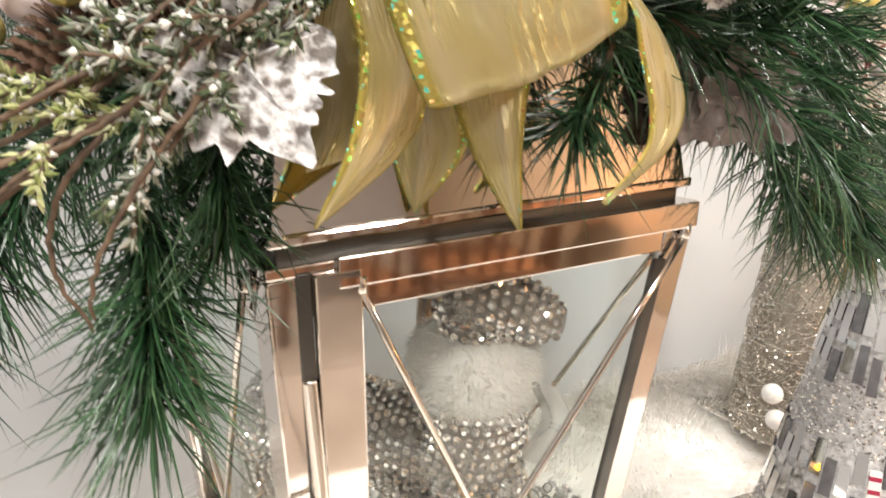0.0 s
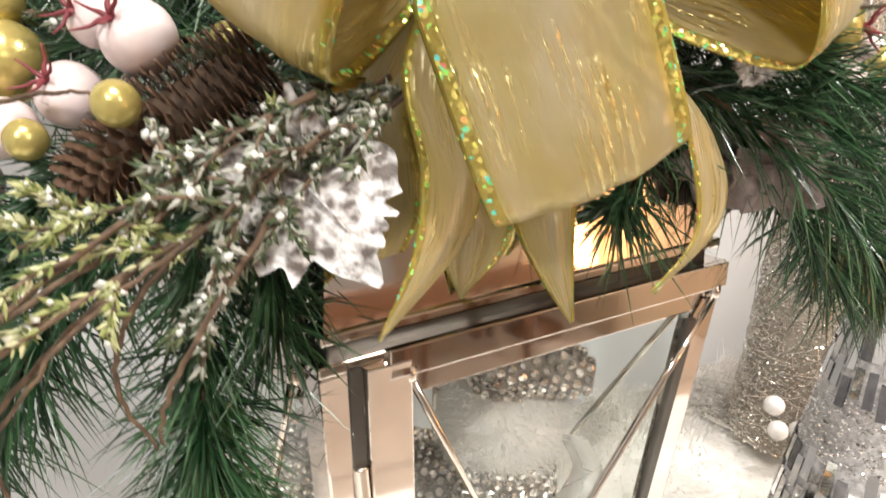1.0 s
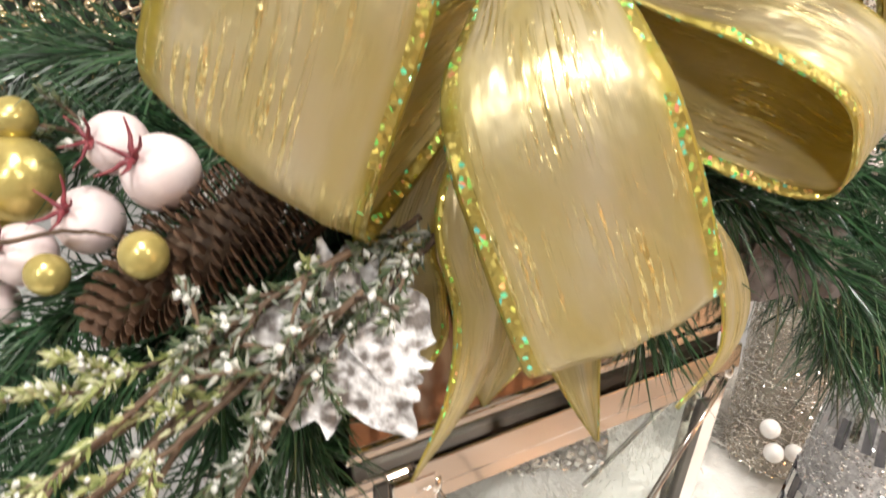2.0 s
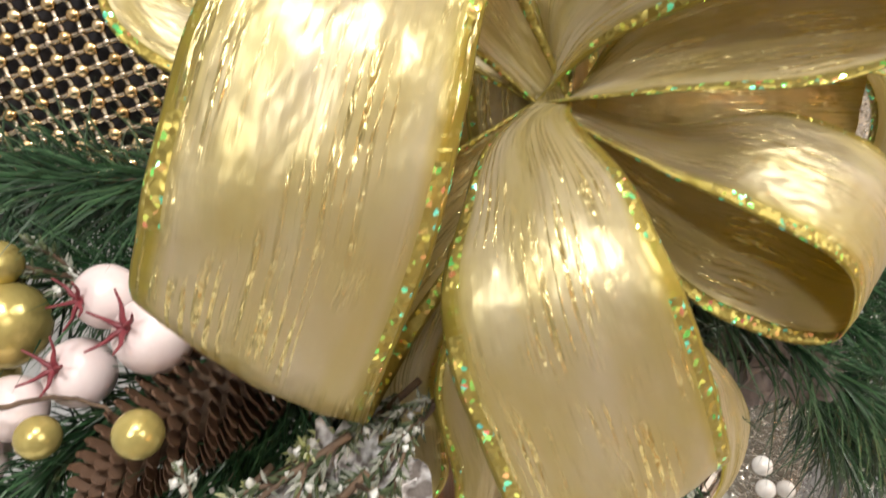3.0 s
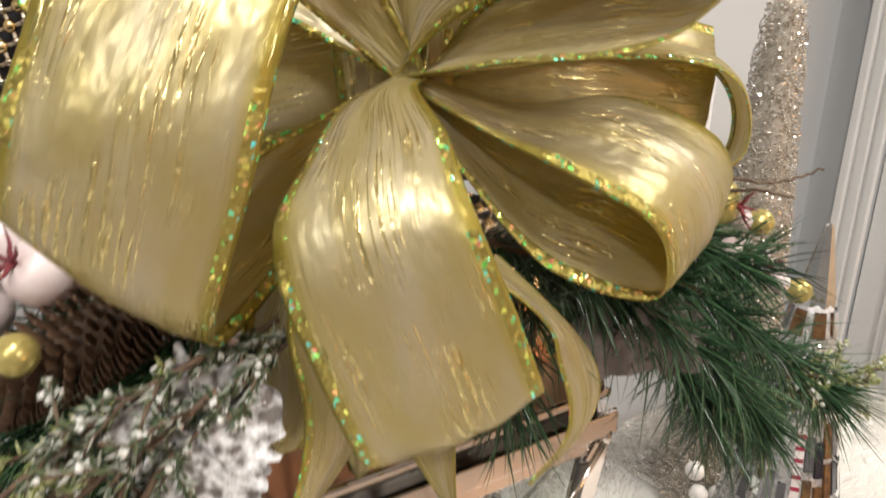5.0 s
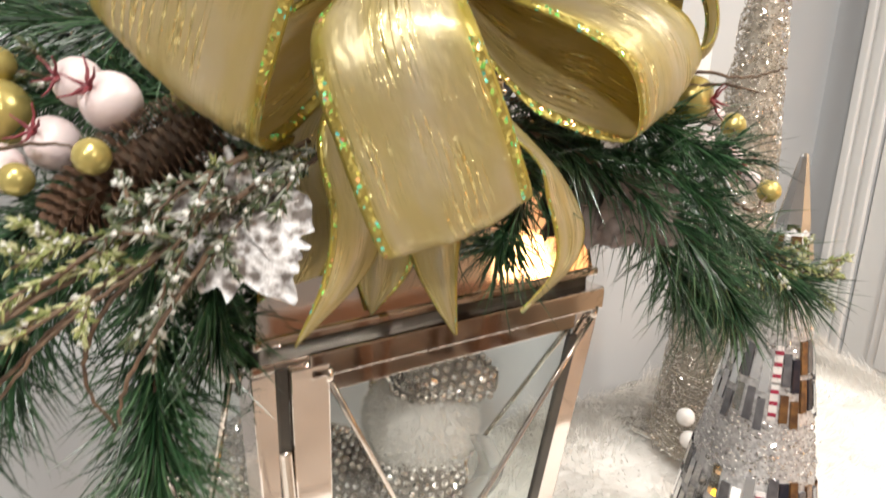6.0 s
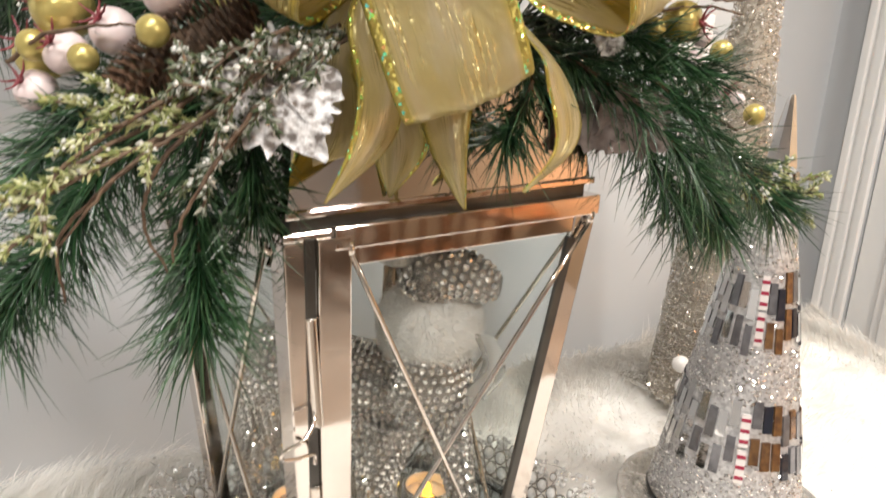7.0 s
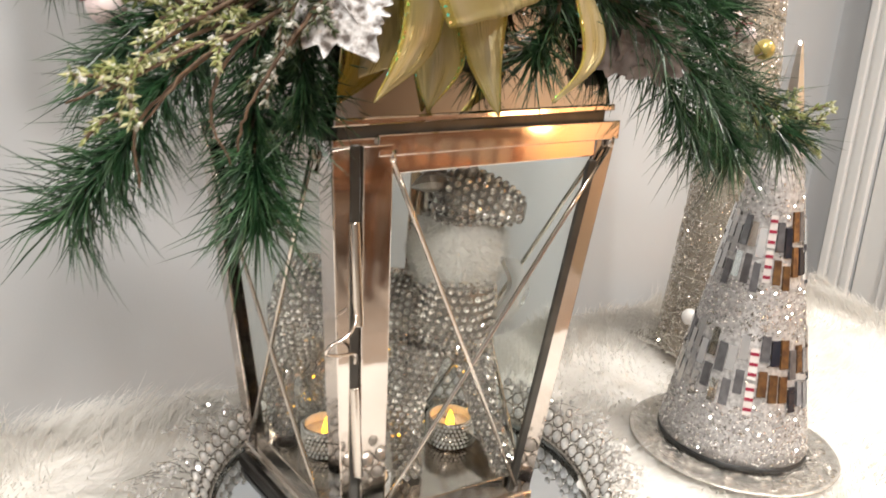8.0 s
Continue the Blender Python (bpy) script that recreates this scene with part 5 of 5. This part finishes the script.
# ---- gold mesh screen ----
def gold_mesh():
    """Woven metal screen: slanting bars cross round dark holes, and a domed stud sits on every second crossing."""
    ob = empty("gold_mesh_screen", pose(-0.13, 0.500, 0.575, -4, 0, 0), label="gold and silver woven metal mesh screen standing on the lantern roof", category="screen")
    part("backing", box_bm((0.45, 0.004, 0.252), (0, 0.010, 0), 0.001), MESH_DARK, ob)
    a, b = Vector((0.0130, 0, -0.0058)), Vector((-0.0062, 0, -0.0120))
    p, q = (a + b) / 2, (a - b) / 2
    inside = lambda c: abs(c.x) < 0.222 and abs(c.z) < 0.124
    bars, studs, links = [], [], []
    for i in range(-60, 61):
        for j in range(-60, 61):
            c = p * i + q * j
            if not inside(c):
                continue
            for way in (p, q):
                e = c + way
                if inside(e):
                    bars.append(tube([c, c.lerp(e, 0.5) + Vector((0, 0.0012, 0)), e], 0.0018, 6, cap=False))
            if (i + j) % 2 == 0:
                v, f = lathe([(0.0043, 0.0), (0.0040, 0.0018), (0.0027, 0.0034), (0.0009, 0.0041)], 9)
                studs.append(([Vector((x, -z, y)) + c for x, y, z in v], f))
            else:
                v, f = lathe([(0.0028, 0.0), (0.0024, 0.0018), (0.0009, 0.0026)], 7)
                links.append(([Vector((x, -z, y)) + c for x, y, z in v], f))
    tagged(solid("lattice", *gather(bars), MESH_SILVER, ob), kind="stuff")
    tagged(solid("link_cover", *gather(links), MESH_SILVER, ob), kind="stuff")
    tagged(solid("stud_cover", *gather(studs), MESH_GOLD, ob), kind="stuff")


gold_mesh()


# ---- round silver plates under the trees ----
def silver_plate(place):
    ob = empty("silver_plate", Matrix.Translation(place), label="round silver embossed coaster plate lying on the fur", category="plate", group="silver plates")
    solid("disc", *lathe([(0.085, 0.0), (0.1005, 0.0035), (0.102, 0.0048), (0.101, 0.006), (0.098, 0.0058), (0.060, 0.005)], 64), PLATE_SILVER, ob)
    rng = random.Random(8)
    curls = []
    for k in range(190):
        a, r = rng.uniform(0, 2 * math.pi), rng.uniform(0.060, 0.095)
        c = Vector((r * math.cos(a), r * math.sin(a), 0.0062))
        s, turn = rng.uniform(0.004, 0.008), rng.uniform(0, 6)
        curls.append(tube([c + Vector((math.cos(turn + t) * s * (1 - t / 7), math.sin(turn + t) * s * (1 - t / 7), 0)) for t in np.linspace(0, 6, 14)], 0.0008, 4, cap=False))
    tagged(solid("scrollwork", *gather(curls), PLATE_SILVER, ob), kind="stuff")


silver_plate((0.337, 0.530, 0.014))
silver_plate((0.400, 0.826, 0.021))


# ---- mosaic cone tree ----
def mosaic_tree():
    z0, z1, r0 = 0.026, 0.415, 0.0715
    ob = empty("mosaic_cone_tree", pose(0.336, 0.530, 0), label="silver mirror-mosaic cone tree with a faceted glass tip", category="cone tree")

    def rad(z):
        return max(r0 * (z1 + 0.012 - z) / (z1 + 0.012 - z0), 0.0004)

    solid("base", *lathe([(0.066, 0.022), (r0 + 0.001, 0.023), (r0 + 0.001, 0.027), (r0 - 0.004, 0.030)], 48), BLACK_TRIM, ob)
    solid("body", *lathe([(rad(z), z) for z in np.linspace(z0 + 0.002, 0.358, 24)], 48), GROUT, ob)
    solid("tip", *lathe([(rad(0.358) + 0.0015, 0.354), (rad(0.362) + 0.0018, 0.360), (0.0034, 0.4135), (0.0022, 0.4160)], 8), TILE_MIRROR, ob, "faceted mirror glass tip", smooth=False)
    slope = math.atan2(r0, z1 + 0.012 - z0)

    def tile(a, z, w, h, mat, name="tile", proud=0.0016):
        c = rad(z) + proud * 0.4
        wt, wb = w * rad(z + h / 2) / rad(z), w * rad(z - h / 2) / rad(z)
        q = [(s * ww / 2, d, t * h / 2) for d in (-proud, proud) for t, ww in ((-1, wb), (1, wt)) for s in (-1, 1)]
        m = Matrix.Rotation(a, 4, "Z") @ pose(0, -c, z) @ Matrix.Rotation(-slope, 4, "X")
        q = [m @ Vector(p) for p in q]
        f = [(0, 1, 3, 2), (6, 7, 5, 4), (4, 5, 1, 0), (2, 3, 7, 6), (1, 5, 7, 3), (4, 0, 2, 6)]
        return solid(name, q, f, mat, ob, smooth=False)

    rng = random.Random(14)
    mats = (TILE_MIRROR, TILE_BROWN, TILE_GREY, TILE_MIRROR, TILE_DARK, TILE_GREY)
    known = {-9: (TILE_MIRROR, TILE_MIRROR), -8: (TILE_MIRROR, TILE_GREY), -7: (TILE_MIRROR, TILE_MIRROR), -6: (TILE_MIRROR, TILE_MIRROR), -5: (TILE_MIRROR, TILE_MIRROR), -4: (TILE_GREY, TILE_MIRROR), -3: (TILE_MIRROR, TILE_GREY), -2: (TILE_GREY, TILE_MIRROR), -1: (TILE_GREY, TILE_MIRROR), 1: (TILE_BROWN, TILE_GREY), 2: (TILE_BROWN, TILE_DARK), 3: (TILE_BROWN, TILE_BROWN), 4: (TILE_DARK, TILE_GREY)}
    for zc, n, gap in ((0.116, 36, 0.0165), (0.228, 28, 0.0160)):
        for k in range(n):
            column = (k + n // 2) % n - n // 2
            a = 2 * math.pi * column / n - math.radians(17)
            w = 2 * math.pi * rad(zc) / n * 0.80
            shift = rng.uniform(-0.009, 0.009)
            for row in (0, 1):
                z, h = zc + (2 * row - 1) * gap + shift, 0.0285 * rng.uniform(0.80, 1.0)
                if column == 0:
                    tile(a, z, w, 0.030, TILE_WHITE)
                    for g in (-0.0095, 0.0, 0.0095):
                        tile(a, z + g, w * 0.97, 0.0030, TILE_RED, "stripe", 0.0022)
                else:
                    tile(a, z, w, h, known[column][row] if column in known else mats[rng.randrange(6)])
    for k in range(7):
        tile(2 * math.pi * k / 7 - 0.2, 0.341, 0.0085, 0.020, (TILE_BROWN, TILE_MIRROR, TILE_GREY)[k % 3])
    chips = []
    for _ in range(9000):
        z = z0 + 0.004 + (0.350 - z0) * (1 - math.sqrt(rng.random()))
        if any(abs(z - zc) < 0.030 for zc in (0.116, 0.228)) and rng.random() < 0.90:
            continue
        a = rng.uniform(0, 2 * math.pi)
        r = rad(z) + 0.0006
        s = rng.uniform(0.0009, 0.0021)
        chips.append(lump((r * math.cos(a), r * math.sin(a), z), (s, s * rng.uniform(0.5, 1), s * 0.5), (rng.gauss(1.57, 0.5), rng.gauss(0, 0.5), a + 1.57)))
    tagged(solid("glass_chip_cover", *gather(chips), GLASS_CHIP, ob, smooth=False), kind="stuff")


mosaic_tree()


# ---- beaded cone tree ----
def beaded_tree():
    x, y, z0, z1, r0 = 0.388, 0.742, 0.030, 0.78, 0.060
    ob = empty("beaded_cone_tree", pose(x, y, 0), label="tall champagne cone tree of wire and glass beads with pearls", category="cone tree")

    def rad(z):
        return r0 * (z1 - z) / (z1 - z0)

    solid("body", *lathe([(rad(z) - 0.003, z) for z in np.linspace(z0, z1 - 0.02, 24)], 40), CHAMPAGNE_CORE, ob)
    rng = random.Random(21)
    beads, wires = [], []
    for _ in range(9000):
        z = z0 + (z1 - z0) * (1 - math.sqrt(1 - 0.93 * rng.random()))
        a = rng.uniform(0, 2 * math.pi)
        r = rad(z) + rng.uniform(-0.002, 0.003)
        s = rng.uniform(0.0009, 0.0022)
        beads.append(lump((r * math.cos(a), r * math.sin(a), z), (s, s, s * rng.uniform(0.6, 1.6)), [rng.uniform(0, 6) for _ in range(3)]))
    for _ in range(1500):
        z = z0 + 0.02 + (z1 - z0) * (1 - math.sqrt(1 - 0.9 * rng.random()))
        a, da, dz = rng.uniform(0, 2 * math.pi), rng.gauss(0, 0.5), rng.gauss(0, 0.014)
        pts = []
        for t in np.linspace(0, 1, 5):
            zz, aa = min(z + dz * t, z1 - 0.01), a + da * t
            r = rad(zz) + 0.002 + 0.003 * math.sin(math.pi * t)
            pts.append(Vector((r * math.cos(aa), r * math.sin(aa), zz)))
        wires.append(tube(pts, 0.0005, 3, cap=False))
    tagged(solid("bead_cover", *gather(beads), CHAMPAGNE, ob, smooth=False), kind="stuff")
    tagged(solid("wire_tangle", *gather(wires), CHAMPAGNE, ob), kind="stuff")
    for px, py, pz, pr in ((0.342, 0.690, 0.093, 0.0105), (0.348, 0.686, 0.066, 0.0105), (0.366, 0.680, 0.070, 0.0095)):
        pearl = part("pearl", ball(pr, 22, 14), WHITE_PEARL, ob, "round white pearl", smooth=True)
        pearl.location = (px - x, py - y, pz)


beaded_tree()


# ---- floor tiles ----
def floor_tiles():
    """Square tiles with open joints, laid in straight rows."""
    floor = next(o for o in scene.objects if o.name == "floor")
    pitch = 0.45
    nu, nv = int((EAST - WEST) / pitch), int((RECESS - BACK) / pitch)
    me = bpy.data.meshes.new("tile")
    bm = box_bm(((EAST - WEST) / nu - 0.008, (RECESS - BACK) / nv - 0.008, 0.008))
    bm.to_mesh(me)
    bm.free()
    me.materials.append(FLOOR_TILE)
    for i in range(nu):
        for j in range(nv):
            tile = new("tile", me)
            tile.parent = floor
            tile.matrix_basis = pose(WEST + (i + 0.5) * (EAST - WEST) / nu, BACK + (j + 0.5) * (RECESS - BACK) / nv, FLOOR - 0.004)


floor_tiles()
